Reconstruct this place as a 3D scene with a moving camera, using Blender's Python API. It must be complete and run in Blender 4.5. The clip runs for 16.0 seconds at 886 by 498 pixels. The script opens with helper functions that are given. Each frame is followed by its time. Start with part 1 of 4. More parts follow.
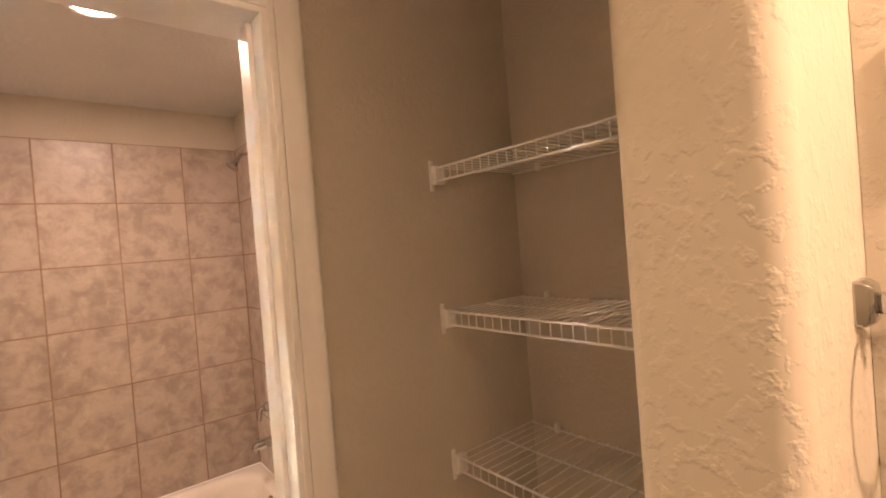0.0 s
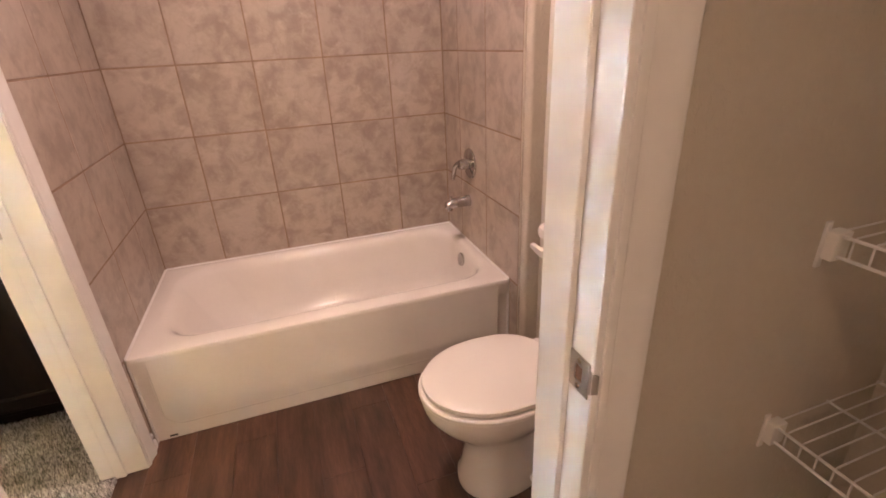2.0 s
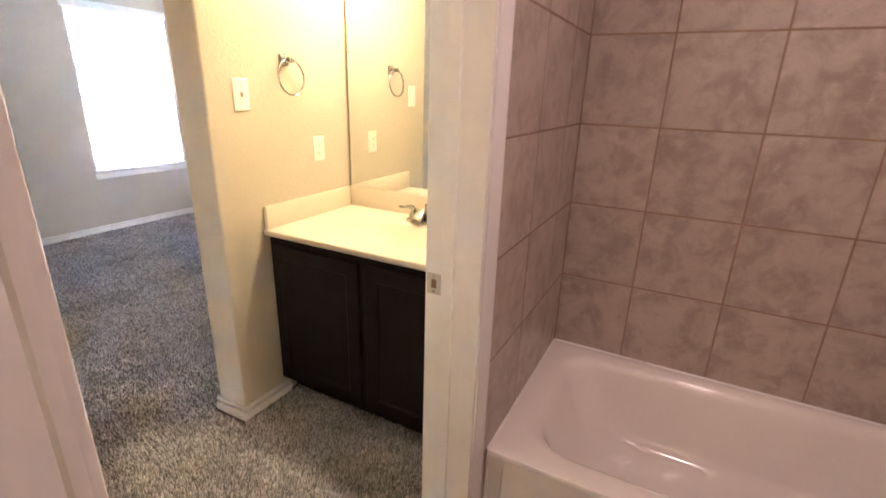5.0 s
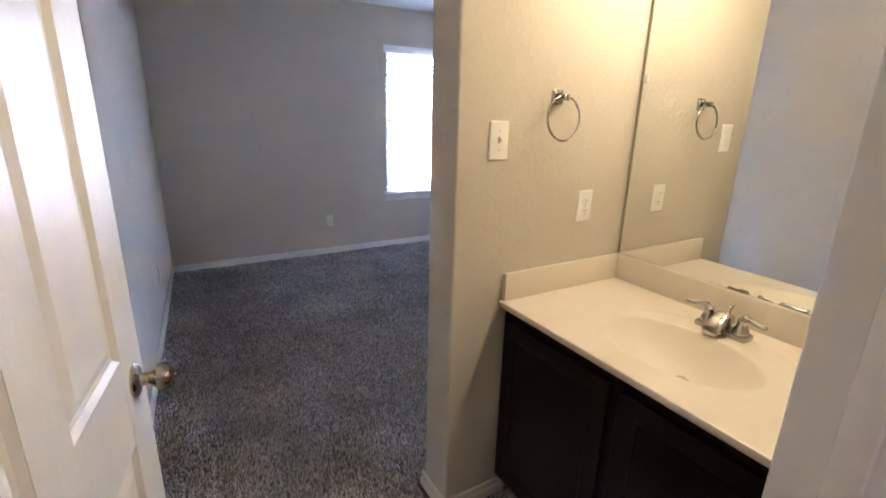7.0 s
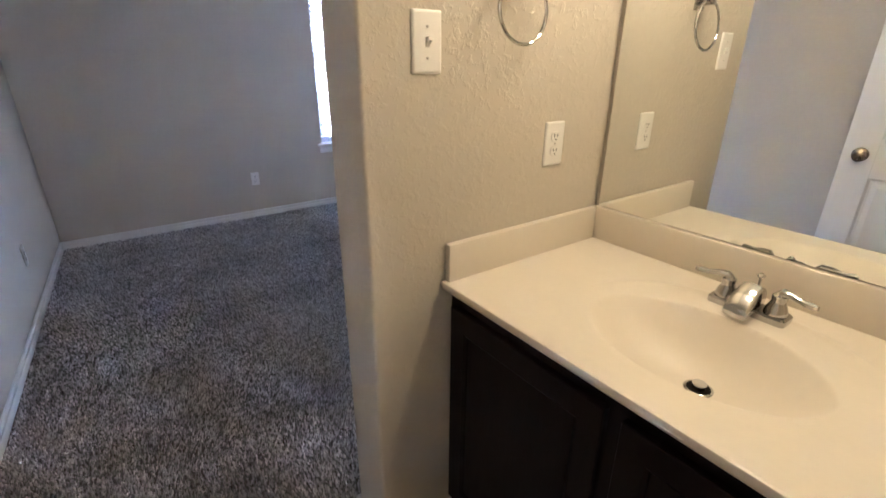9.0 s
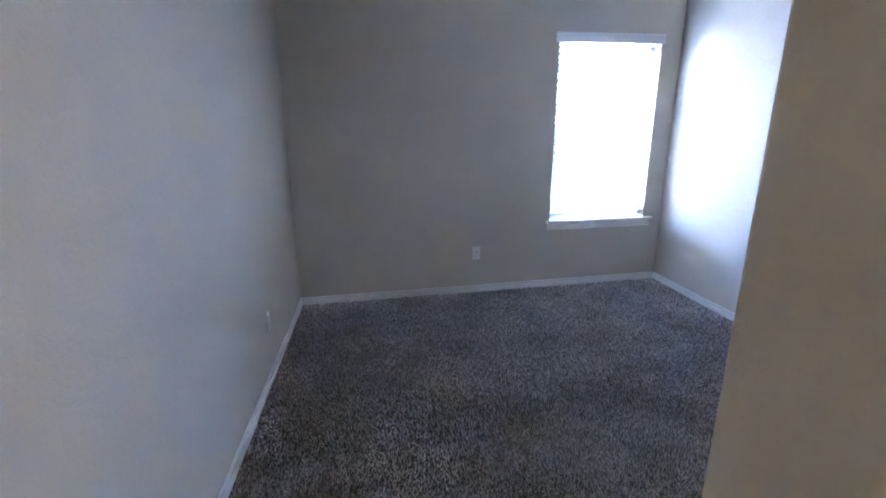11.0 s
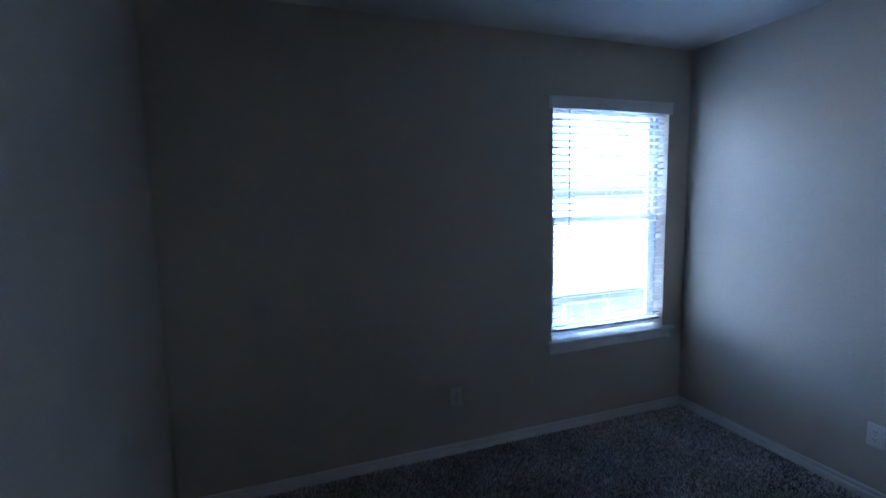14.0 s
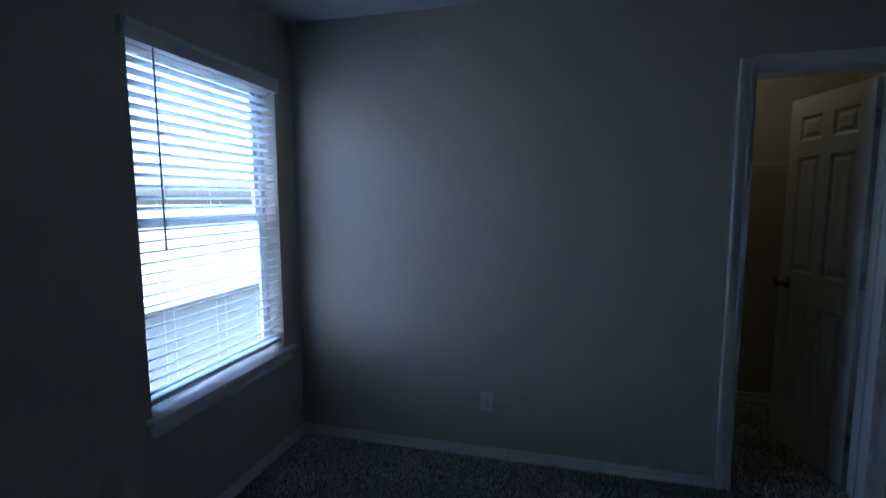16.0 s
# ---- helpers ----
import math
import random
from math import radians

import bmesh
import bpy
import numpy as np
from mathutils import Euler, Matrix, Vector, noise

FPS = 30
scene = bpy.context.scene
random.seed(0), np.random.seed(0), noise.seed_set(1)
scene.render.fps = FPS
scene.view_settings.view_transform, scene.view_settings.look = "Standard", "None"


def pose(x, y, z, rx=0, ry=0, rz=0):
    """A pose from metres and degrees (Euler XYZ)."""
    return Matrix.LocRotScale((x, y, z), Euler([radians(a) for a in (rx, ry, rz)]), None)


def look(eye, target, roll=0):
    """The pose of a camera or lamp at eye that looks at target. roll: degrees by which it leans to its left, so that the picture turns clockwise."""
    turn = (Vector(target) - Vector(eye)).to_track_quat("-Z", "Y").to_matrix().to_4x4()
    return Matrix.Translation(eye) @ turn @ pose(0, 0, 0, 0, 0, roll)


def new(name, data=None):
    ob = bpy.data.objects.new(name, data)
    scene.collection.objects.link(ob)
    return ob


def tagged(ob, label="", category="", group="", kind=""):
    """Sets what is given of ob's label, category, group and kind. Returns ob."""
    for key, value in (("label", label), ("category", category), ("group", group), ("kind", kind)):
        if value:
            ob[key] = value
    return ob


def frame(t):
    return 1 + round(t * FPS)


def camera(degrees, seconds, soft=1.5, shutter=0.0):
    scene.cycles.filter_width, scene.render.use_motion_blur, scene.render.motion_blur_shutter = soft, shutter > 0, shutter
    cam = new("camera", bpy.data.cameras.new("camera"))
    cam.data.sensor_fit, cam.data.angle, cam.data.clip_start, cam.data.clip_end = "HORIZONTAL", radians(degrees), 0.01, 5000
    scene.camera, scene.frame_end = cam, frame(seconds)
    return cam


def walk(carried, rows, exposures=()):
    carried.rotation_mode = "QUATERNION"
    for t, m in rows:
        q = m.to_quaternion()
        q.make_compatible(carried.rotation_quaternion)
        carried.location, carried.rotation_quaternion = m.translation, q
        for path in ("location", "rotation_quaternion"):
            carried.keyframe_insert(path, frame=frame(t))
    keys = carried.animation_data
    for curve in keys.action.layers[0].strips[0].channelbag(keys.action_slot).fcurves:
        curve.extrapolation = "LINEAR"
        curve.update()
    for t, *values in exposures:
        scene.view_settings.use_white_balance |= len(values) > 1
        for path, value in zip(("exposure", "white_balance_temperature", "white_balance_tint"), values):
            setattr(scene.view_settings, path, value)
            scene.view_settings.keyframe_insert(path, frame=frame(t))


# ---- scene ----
cam = camera(87.4, 16.0, soft=1.7)
PATH = [
    (0, (0.197, 0.129, 1.64), (1.465, 1.675, 1.617), -4.5),
    (0.5, (0.206, 0.193, 1.489), (1.372, 1.741, 0.994), -5.2),
    (1, (0.191, 0.308, 1.394), (1.168, 1.902, 0.683), -3.1),
    (1.5, (0.192, 0.488, 1.363), (0.885, 2.158, 0.507), -4.1),
    (2, (0.182, 0.597, 1.401), (0.753, 2.329, 0.58), -2.8),
    (2.5, (0.128, 0.716, 1.41), (0.591, 2.489, 0.61), -1.4),
    (3, (0.082, 0.868, 1.41), (0.431, 2.663, 0.599), 0.0),
    (3.5, (0.062, 0.984, 1.412), (0.263, 2.819, 0.641), 0.5),
    (4, (0.047, 1.068, 1.432), (-0.215, 2.92, 0.722), 0.1),
    (4.2, (0.019, 1.087, 1.428), (-0.451, 2.907, 0.745), 0.4),
    (6.3, (-0.304, 1.363, 1.513), (-1.518, 2.851, 0.956), 0.7),
    (6.5, (-0.352, 1.417, 1.51), (-1.698, 2.791, 0.962), 0.1),
    (7, (-0.452, 1.554, 1.506), (-2.106, 2.523, 0.936), 1.5),
    (7.5, (-0.555, 1.659, 1.484), (-2.292, 2.468, 0.909), 2.3),
    (8, (-0.671, 1.767, 1.418), (-2.299, 2.729, 0.767), 0.8),
    (8.5, (-0.738, 1.846, 1.337), (-2.226, 2.92, 0.542), 0.7),
    (9, (-0.811, 1.886, 1.389), (-2.31, 2.971, 0.63), 0.4),
    (9.5, (-0.971, 1.895, 1.473), (-2.692, 2.696, 0.844), -1.2),
    (10, (-1.141, 1.9, 1.508), (-3.009, 2.346, 0.949), -0.9),
    (10.2, (-1.194, 1.894, 1.508), (-3.077, 2.255, 0.937), -0.7),
    (12.3, (-1.985, 1.998, 1.539), (-3.877, 2.466, 1.091), 0.6),
    (12.5, (-2.06, 1.985, 1.536), (-3.945, 2.537, 1.161), 0.9),
    (13, (-2.242, 1.968, 1.549), (-4.136, 2.556, 1.289), -1.5),
    (13.5, (-2.453, 1.939, 1.529), (-4.351, 2.536, 1.322), -2.1),
    (14, (-2.728, 1.966, 1.547), (-4.596, 2.646, 1.325), -1.1),
    (14.5, (-3.017, 1.989, 1.542), (-4.755, 2.956, 1.336), -0.2),
    (15, (-3.289, 2.035, 1.513), (-4.822, 3.303, 1.304), -1.4),
    (15.5, (-3.474, 2.12, 1.484), (-4.609, 3.758, 1.313), -2.5),
    (16, (-3.639, 2.176, 1.482), (-4.137, 4.101, 1.268), -0.2),
]
walk(cam, [(t, look(eye, target, roll)) for t, eye, target, roll in PATH],
     exposures=[(0.0, 9.5, 7300, 15), (1.0, 9.5, 6450, 17), (1.5, 9.4, 6300, 17), (2.5, 9.4, 6100, 18), (4.2, 9.25, 6100, 19), (6.3, 7.85, 5400, 20), (8.0, 7.7, 5200, 20), (10.2, 7.65, 5050, 18), (12.5, 6.2, 4550, 9), (13.5, 5.2, 4450, 7), (14.5, 4.75, 4450, 7), (16.0, 3.8, 4600, 8)])

# ---- light ----
CEIL = 2.50
world = bpy.data.worlds.new("sky")
scene.world = world
world.use_nodes = True
wn = world.node_tree.nodes
sky = wn.new("ShaderNodeTexSky")
sky.sky_type, sky.sun_disc = "NISHITA", False
sky.sun_elevation, sky.sun_rotation = radians(60), radians(176)
sky.air_density, sky.dust_density, sky.ozone_density = 1.0, 5.0, 2.0
world.node_tree.links.new(sky.outputs[0], wn["Background"].inputs[0])
wn["Background"].inputs[1].default_value = 0.15


def lamp(name, kind, energy, color, m, size=0.1, spread=None):
    d = bpy.data.lights.new(name, kind)
    d.energy, d.color = energy, color
    if kind == "AREA":
        d.shape, d.size = "DISK", size
        if spread:
            d.spread = radians(spread)
    elif kind == "SUN":
        d.angle = radians(size)
    else:
        d.shadow_soft_size = size
    ob = new(name, d)
    ob.matrix_basis = m
    return ob


WARM = (1.0, 0.765, 0.395)
PINK = (1.0, 0.685, 0.57)
AMBER = (1.0, 0.68, 0.47)
lamp("sun", "SUN", 0.5, (1.0, 0.97, 0.93), look((0.4, -6, 10.4), (0, 0, 0)), 12)
lamp("bath_lamp", "AREA", 0.0305, PINK, pose(0.332, 1.971, CEIL - 0.012, 0, 0, 0), 0.13)
VANITY_LAMPS = [(-1.33, 2.96, 2.14), (-1.16, 2.96, 2.14), (-0.99, 2.96, 2.14)]
for p in VANITY_LAMPS:
    lamp("vanity_lamp", "POINT", 0.0435, WARM, pose(*p), 0.045)
lamp("hall_lamp", "POINT", 0.053, AMBER, pose(0.56, -0.45, 2.13), 0.06)
# unseen fill light, added to brighten the linen closet from the hall side
lamp("hall_fill_lamp", "AREA", 0.0105, AMBER, pose(-0.05, -0.45, CEIL - 0.012), 0.2)
lamp("closet_lamp", "POINT", 0.055, WARM, pose(-2.55, 5.35, CEIL - 0.12), 0.06)


# ---- materials ----
def material(name, color, rough=0.5, metal=0.0, vary=0.12, scale=3.0, fine=60.0, bump=0.0, bump_scale=80.0, stain=None, spec=0.5, stretch=(1, 1, 1), shapes=None, random_vary=0.0, island=0.0, coat=0.0):
    """A surface with variation at two scales and a fine relief."""
    m = bpy.data.materials.new(name)
    m.use_nodes = True
    n, l = m.node_tree.nodes, m.node_tree.links
    b = n["Principled BSDF"]
    b.inputs["Metallic"].default_value = metal
    b.inputs["Specular IOR Level"].default_value = spec
    b.inputs["Coat Weight"].default_value = coat
    g = n.new("ShaderNodeNewGeometry")
    mp = n.new("ShaderNodeMapping")
    mp.inputs["Scale"].default_value = stretch
    l.new(g.outputs["Position"], mp.inputs[0])

    def tex(sc, detail=4.0, rough_=0.55):
        t = n.new("ShaderNodeTexNoise")
        t.inputs["Scale"].default_value, t.inputs["Detail"].default_value, t.inputs["Roughness"].default_value = sc, detail, rough_
        l.new(mp.outputs[0], t.inputs["Vector"])
        return t.outputs["Fac"]

    def ramp(src, a, va, c, vc):
        r = n.new("ShaderNodeMapRange")
        r.inputs[1].default_value, r.inputs[2].default_value = a, c
        r.inputs[3].default_value, r.inputs[4].default_value = va, vc
        l.new(src, r.inputs[0])
        return r.outputs[0]

    def times(a, c):
        t = n.new("ShaderNodeMath")
        t.operation = "MULTIPLY"
        l.new(a, t.inputs[0])
        l.new(c, t.inputs[1])
        return t.outputs[0]

    value = times(ramp(tex(scale), 0.3, 1 - vary, 0.7, 1 + vary), ramp(tex(fine, 3.0), 0.3, 1 - vary * 0.5, 0.7, 1 + vary * 0.5))
    if random_vary:
        o = n.new("ShaderNodeObjectInfo")
        value = times(value, ramp(o.outputs["Random"], 0, 1 - random_vary, 1, 1 + random_vary))
    if island:
        value = times(value, ramp(g.outputs["Random Per Island"], 0, 1 - island, 1, 1 + island))
    base = n.new("ShaderNodeRGB")
    base.outputs[0].default_value = (*color, 1)
    out = base.outputs[0]
    if stain:
        mix = n.new("ShaderNodeMix")
        mix.data_type = "RGBA"
        mix.inputs[7].default_value = (*stain[0], 1)
        l.new(ramp(tex(stain[1], 6.0, 0.65), stain[2], 0.0, stain[3], 1.0), mix.inputs[0])
        l.new(out, mix.inputs[6])
        out = mix.outputs[2]
    v = n.new("ShaderNodeVectorMath")
    v.operation = "SCALE"
    l.new(out, v.inputs[0])
    l.new(value, v.inputs["Scale"])
    l.new(v.outputs[0], b.inputs["Base Color"])
    l.new(ramp(tex(fine * 0.4), 0.3, max(rough - 0.03, 0.02), 0.7, min(rough + 0.03, 1)), b.inputs["Roughness"])
    if bump:
        bp = n.new("ShaderNodeBump")
        bp.inputs["Strength"].default_value, bp.inputs["Distance"].default_value = 1.0, bump
        src = tex(bump_scale, 3.0)
        if shapes:
            src = ramp(src, shapes[0], 0.0, shapes[1], 1.0)
        l.new(src, bp.inputs["Height"])
        l.new(bp.outputs[0], b.inputs["Normal"])
    return m


PAINT = material("wall_paint", (0.58, 0.53, 0.45), 0.75, vary=0.035, scale=1.3, bump=0.0005, bump_scale=64, shapes=(0.50, 0.63), spec=0.15)
CEILING = material("ceiling_paint", (0.64, 0.63, 0.61), 0.85, vary=0.03, bump=0.0016, bump_scale=55, shapes=(0.48, 0.62), spec=0.2)
TRIM = material("trim_paint", (0.78, 0.77, 0.75), 0.38, vary=0.02, scale=5)
DOOR_PAINT = material("door_paint", (0.78, 0.77, 0.75), 0.35, vary=0.03, bump=0.0003, bump_scale=90, stretch=(1, 1, 0.15))
PORCELAIN = material("porcelain", (0.80, 0.77, 0.73), 0.10, vary=0.015, coat=0.4)
ENAMEL = material("tub_enamel", (0.84, 0.81, 0.765), 0.14, vary=0.02, coat=0.3)
PLASTIC = material("white_plastic", (0.80, 0.78, 0.74), 0.35, vary=0.02)
SEAT = material("toilet_seat_plastic", (0.82, 0.79, 0.74), 0.33, vary=0.01)
MARBLE = material("cultured_marble", (0.73, 0.665, 0.565), 0.36, vary=0.02, scale=4)


def tile_material():
    """Glazed stoneware: drifting pale and brown clouds with faint veins, shifted from tile to tile."""
    m = material("ceramic_tile", (0.46, 0.395, 0.338), 0.34, vary=0.03, scale=4, fine=45, random_vary=0.045)
    n, l = m.node_tree.nodes, m.node_tree.links
    g, o = n.new("ShaderNodeNewGeometry"), n.new("ShaderNodeObjectInfo")
    shift = n.new("ShaderNodeVectorMath")
    shift.operation = "MULTIPLY_ADD"
    l.new(o.outputs["Random"], shift.inputs[0])
    shift.inputs[1].default_value = (17.0, 9.0, 23.0)
    l.new(g.outputs["Position"], shift.inputs[2])

    def cloud(scale, detail, distortion, a, b):
        t = n.new("ShaderNodeTexNoise")
        t.inputs["Scale"].default_value, t.inputs["Detail"].default_value = scale, detail
        t.inputs["Roughness"].default_value, t.inputs["Distortion"].default_value = 0.62, distortion
        l.new(shift.outputs[0], t.inputs["Vector"])
        r = n.new("ShaderNodeMapRange")
        r.interpolation_type = "SMOOTHSTEP"
        r.inputs[1].default_value, r.inputs[2].default_value = a, b
        l.new(t.outputs["Fac"], r.inputs[0])
        return t.outputs["Fac"], r.outputs[0]

    def blend(fac, below, above):
        x = n.new("ShaderNodeMix")
        x.data_type = "RGBA"
        l.new(fac, x.inputs[0])
        l.new(below, x.inputs[6])
        x.inputs[7].default_value = (*above, 1)
        return x.outputs[2]

    base = [k for k in n if k.bl_idname == "ShaderNodeRGB"][0].outputs[0]
    target = [k for k in base.links][0].to_socket
    out = blend(cloud(10.0, 5.0, 0.35, 0.38, 0.68)[1], base, (0.325, 0.266, 0.223))
    out = blend(cloud(17.0, 4.0, 0.3, 0.50, 0.82)[1], out, (0.51, 0.445, 0.388))
    raw = cloud(7.0, 4.0, 0.7, 0.0, 1.0)[0]
    off = n.new("ShaderNodeMath")
    off.operation = "SUBTRACT"
    l.new(raw, off.inputs[0])
    off.inputs[1].default_value = 0.5
    mag = n.new("ShaderNodeMath")
    mag.operation = "ABSOLUTE"
    l.new(off.outputs[0], mag.inputs[0])
    vein = n.new("ShaderNodeMapRange")
    vein.inputs[1].default_value, vein.inputs[2].default_value = 0.0, 0.03
    vein.inputs[3].default_value, vein.inputs[4].default_value = 0.17, 0.0
    l.new(mag.outputs[0], vein.inputs[0])
    out = blend(vein.outputs[0], out, (0.31, 0.235, 0.19))
    l.new(out, target)
    return m


TILE = tile_material()
GROUT = material("grout", (0.30, 0.215, 0.155), 0.9, vary=0.15, scale=8, bump=0.0006, bump_scale=300)
PLANK = material("vinyl_plank", (0.122, 0.060, 0.037), 0.36, vary=0.3, scale=4, fine=34, stretch=(6, 0.8, 1), stain=((0.045, 0.023, 0.015), 2.5, 0.38, 0.66), bump=0.0004, bump_scale=30, random_vary=0.22)
CHROME = material("chrome", (0.50, 0.49, 0.48), 0.10, 1.0, vary=0.03, fine=20)
NICKEL = material("brushed_nickel", (0.42, 0.36, 0.28), 0.26, 1.0, vary=0.06)
STEEL = material("plated_steel", (0.50, 0.48, 0.45), 0.40, 1.0, vary=0.08)
POCKET = material("latch_pocket_wood", (0.20, 0.12, 0.07), 0.8, vary=0.2)
# near-black puts the shade of holes and gaps into the colour; also plank underlay
BLACK = material("dark_recess", (0.008, 0.007, 0.006), 0.8, spec=0.1, vary=0.1)
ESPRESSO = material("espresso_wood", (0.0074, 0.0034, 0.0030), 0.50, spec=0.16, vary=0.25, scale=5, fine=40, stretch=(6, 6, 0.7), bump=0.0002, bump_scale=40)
WIRE = material("white_vinyl_wire", (0.78, 0.77, 0.76), 0.35, vary=0.02)
CARPET = material("carpet_backing", (0.16, 0.14, 0.125), 0.95, vary=0.3, scale=2.2, fine=160, bump=0.004, bump_scale=260, spec=0.1)
PILE = material("carpet_pile", (0.525, 0.51, 0.51), 0.95, vary=0.24, scale=3.0, fine=24, island=0.6, spec=0.1)
BLIND = material("blind_vinyl", (0.87, 0.87, 0.87), 0.42, vary=0.02)
bn, bl = BLIND.node_tree.nodes, BLIND.node_tree.links
glow_through = bn.new("ShaderNodeBsdfTranslucent")
glow_through.inputs["Color"].default_value = (0.86, 0.88, 0.90, 1)
both = bn.new("ShaderNodeMixShader")
both.inputs[0].default_value = 0.46
bl.new(bn["Principled BSDF"].outputs[0], both.inputs[1])
bl.new(glow_through.outputs[0], both.inputs[2])
bl.new(both.outputs[0], bn["Material Output"].inputs[0])
VALANCE = material("valance_vinyl", (0.80, 0.80, 0.80), 0.42, vary=0.02)
VINYL = material("window_vinyl", (0.76, 0.76, 0.76), 0.4, vary=0.03)
MIRROR = material("mirror_silver", (0.88, 0.90, 0.88), 0.01, 1.0, vary=0.0)
bs = MIRROR.node_tree.nodes["Principled BSDF"]
for link in list(bs.inputs["Roughness"].links):
    MIRROR.node_tree.links.remove(link)
bs.inputs["Roughness"].default_value = 0.005
GLASS = bpy.data.materials.new("window_glass")
GLASS.use_nodes = True
gb = GLASS.node_tree.nodes["Principled BSDF"]
gb.inputs["Transmission Weight"].default_value, gb.inputs["Roughness"].default_value, gb.inputs["IOR"].default_value = 1.0, 0.0, 1.1
LAMP_GLOW = bpy.data.materials.new("lamp_diffuser")
LAMP_GLOW.use_nodes = True
lg = LAMP_GLOW.node_tree.nodes["Principled BSDF"]
lg.inputs["Emission Color"].default_value, lg.inputs["Emission Strength"].default_value = (1.0, 0.84, 0.70, 1), 0.075
SIDING = material("house_siding", (0.36, 0.32, 0.28), 0.8, vary=0.06, bump=0.001)
ROOF = material("roof_shingle", (0.17, 0.15, 0.135), 0.9, vary=0.2, scale=8, bump=0.004, bump_scale=30)
GRASS = material("lawn", (0.12, 0.125, 0.08), 0.95, vary=0.25, scale=0.4, fine=6)
LEAF = material("foliage", (0.07, 0.11, 0.05), 0.8, vary=0.25, scale=2, island=0.3)
BARK = material("bark", (0.12, 0.09, 0.07), 0.9, vary=0.2, bump=0.004, bump_scale=20)
DARK_GLASS = material("far_window_pane", (0.34, 0.35, 0.36), 0.1, vary=0.05)
STICKER = material("sticker_white", (0.75, 0.78, 0.78), 0.4, vary=0.03)
STICKER_BLUE = material("sticker_blue", (0.05, 0.22, 0.42), 0.4, vary=0.05)
STICKER_GREEN = material("sticker_green", (0.22, 0.42, 0.12), 0.4, vary=0.05)


# ---- building helpers ----
def box(bm, x0, x1, y0, y1, z0, z1, bev=0.0, seg=2):
    r = bmesh.ops.create_cube(bm, size=1.0, matrix=Matrix.LocRotScale(((x0 + x1) / 2, (y0 + y1) / 2, (z0 + z1) / 2), None, (x1 - x0, y1 - y0, z1 - z0)))
    if bev:
        edges = list({e for v in r["verts"] for e in v.link_edges})
        bmesh.ops.bevel(bm, geom=edges, offset=bev, segments=seg, affect="EDGES", profile=0.5)


def loft(bm, rings, cap0=True, cap1=True, closed=True):
    vs = [[bm.verts.new(p) for p in ring] for ring in rings]
    n = len(vs[0])
    for a, c in zip(vs, vs[1:]):
        for i in range(n if closed else n - 1):
            k = (i + 1) % n
            bm.faces.new((a[i], a[k], c[k], c[i]))
    if cap0:
        bm.faces.new(list(reversed(vs[0])))
    if cap1:
        bm.faces.new(vs[-1])


def axes(d):
    d = Vector(d).normalized()
    u = d.orthogonal().normalized()
    return d, u, d.cross(u)


def lathe(bm, profile, origin, direction, n=20):
    """profile: (radius, distance along direction)."""
    d, u, w = axes(direction)
    o = Vector(origin)
    loft(bm, [[o + d * h + (u * math.cos(2 * math.pi * i / n) + w * math.sin(2 * math.pi * i / n)) * max(r, 1e-4) for i in range(n)] for r, h in profile])


def cyl(bm, p0, p1, r0, r1=None, n=12):
    d = Vector(p1) - Vector(p0)
    lathe(bm, [(r0, 0), (r0 if r1 is None else r1, d.length)], p0, d, n)


def tube(bm, pts, radius, n=8):
    """A round tube along points; radius is one number or one for each point."""
    pts = [Vector(p) for p in pts]
    rs = radius if isinstance(radius, (list, tuple)) else [radius] * len(pts)
    d, u, w = axes(pts[1] - pts[0])
    rings = []
    for i, p in enumerate(pts):
        t = (pts[min(i + 1, len(pts) - 1)] - pts[max(i - 1, 0)]).normalized()
        u = (u - t * u.dot(t)).normalized()
        w = t.cross(u)
        rings.append([p + (u * math.cos(2 * math.pi * k / n) + w * math.sin(2 * math.pi * k / n)) * rs[i] for k in range(n)])
    loft(bm, rings)


def rrect(cx, cy, a, b, r, z, k=6):
    """A rounded rectangle of half sizes a and b at height z."""
    pts = []
    for q, (sx, sy) in enumerate(((1, 1), (-1, 1), (-1, -1), (1, -1))):
        for i in range(k + 1):
            t = math.pi / 2 * (q + i / k)
            pts.append((cx + sx * (a - r) + r * math.cos(t), cy + sy * (b - r) + r * math.sin(t), z))
    return pts


def prism(bm, section, a, b, out, up=(0, 0, 1)):
    """A moulding: section points (distance along out, distance along up) from a to b."""
    out, up = Vector(out), Vector(up)
    loft(bm, [[Vector(p) + out * o + up * h for o, h in section] for p in (a, b)])


def smooth(ob, angle=35):
    for p in ob.data.polygons:
        p.use_smooth = True
    ob.data.set_sharp_from_angle(angle=radians(angle))


def part(name, bm, mat, parent=None, label="", soft=True):
    bmesh.ops.recalc_face_normals(bm, faces=bm.faces)
    me = bpy.data.meshes.new(name)
    bm.to_mesh(me)
    bm.free()
    me.materials.append(mat)
    ob = new(name, me)
    if soft:
        smooth(ob)
    if parent:
        ob.parent = parent
    if label:
        ob["label"] = label
    return ob


def thing(name, at, label, category, group="", rz=0.0, kind=""):
    ob = new(name)
    ob.empty_display_size = 0.05
    ob.matrix_basis = pose(*at, 0, 0, rz)
    return tagged(ob, label, category, group, kind)


def B():
    return bmesh.new()


def solid(name, boxes, mat, label="", bev=0.0, kind="structure"):
    bm = B()
    for b in boxes:
        box(bm, *b, bev)
    ob = part(name, bm, mat, None, label, soft=bool(bev))
    ob["kind"] = kind
    return ob


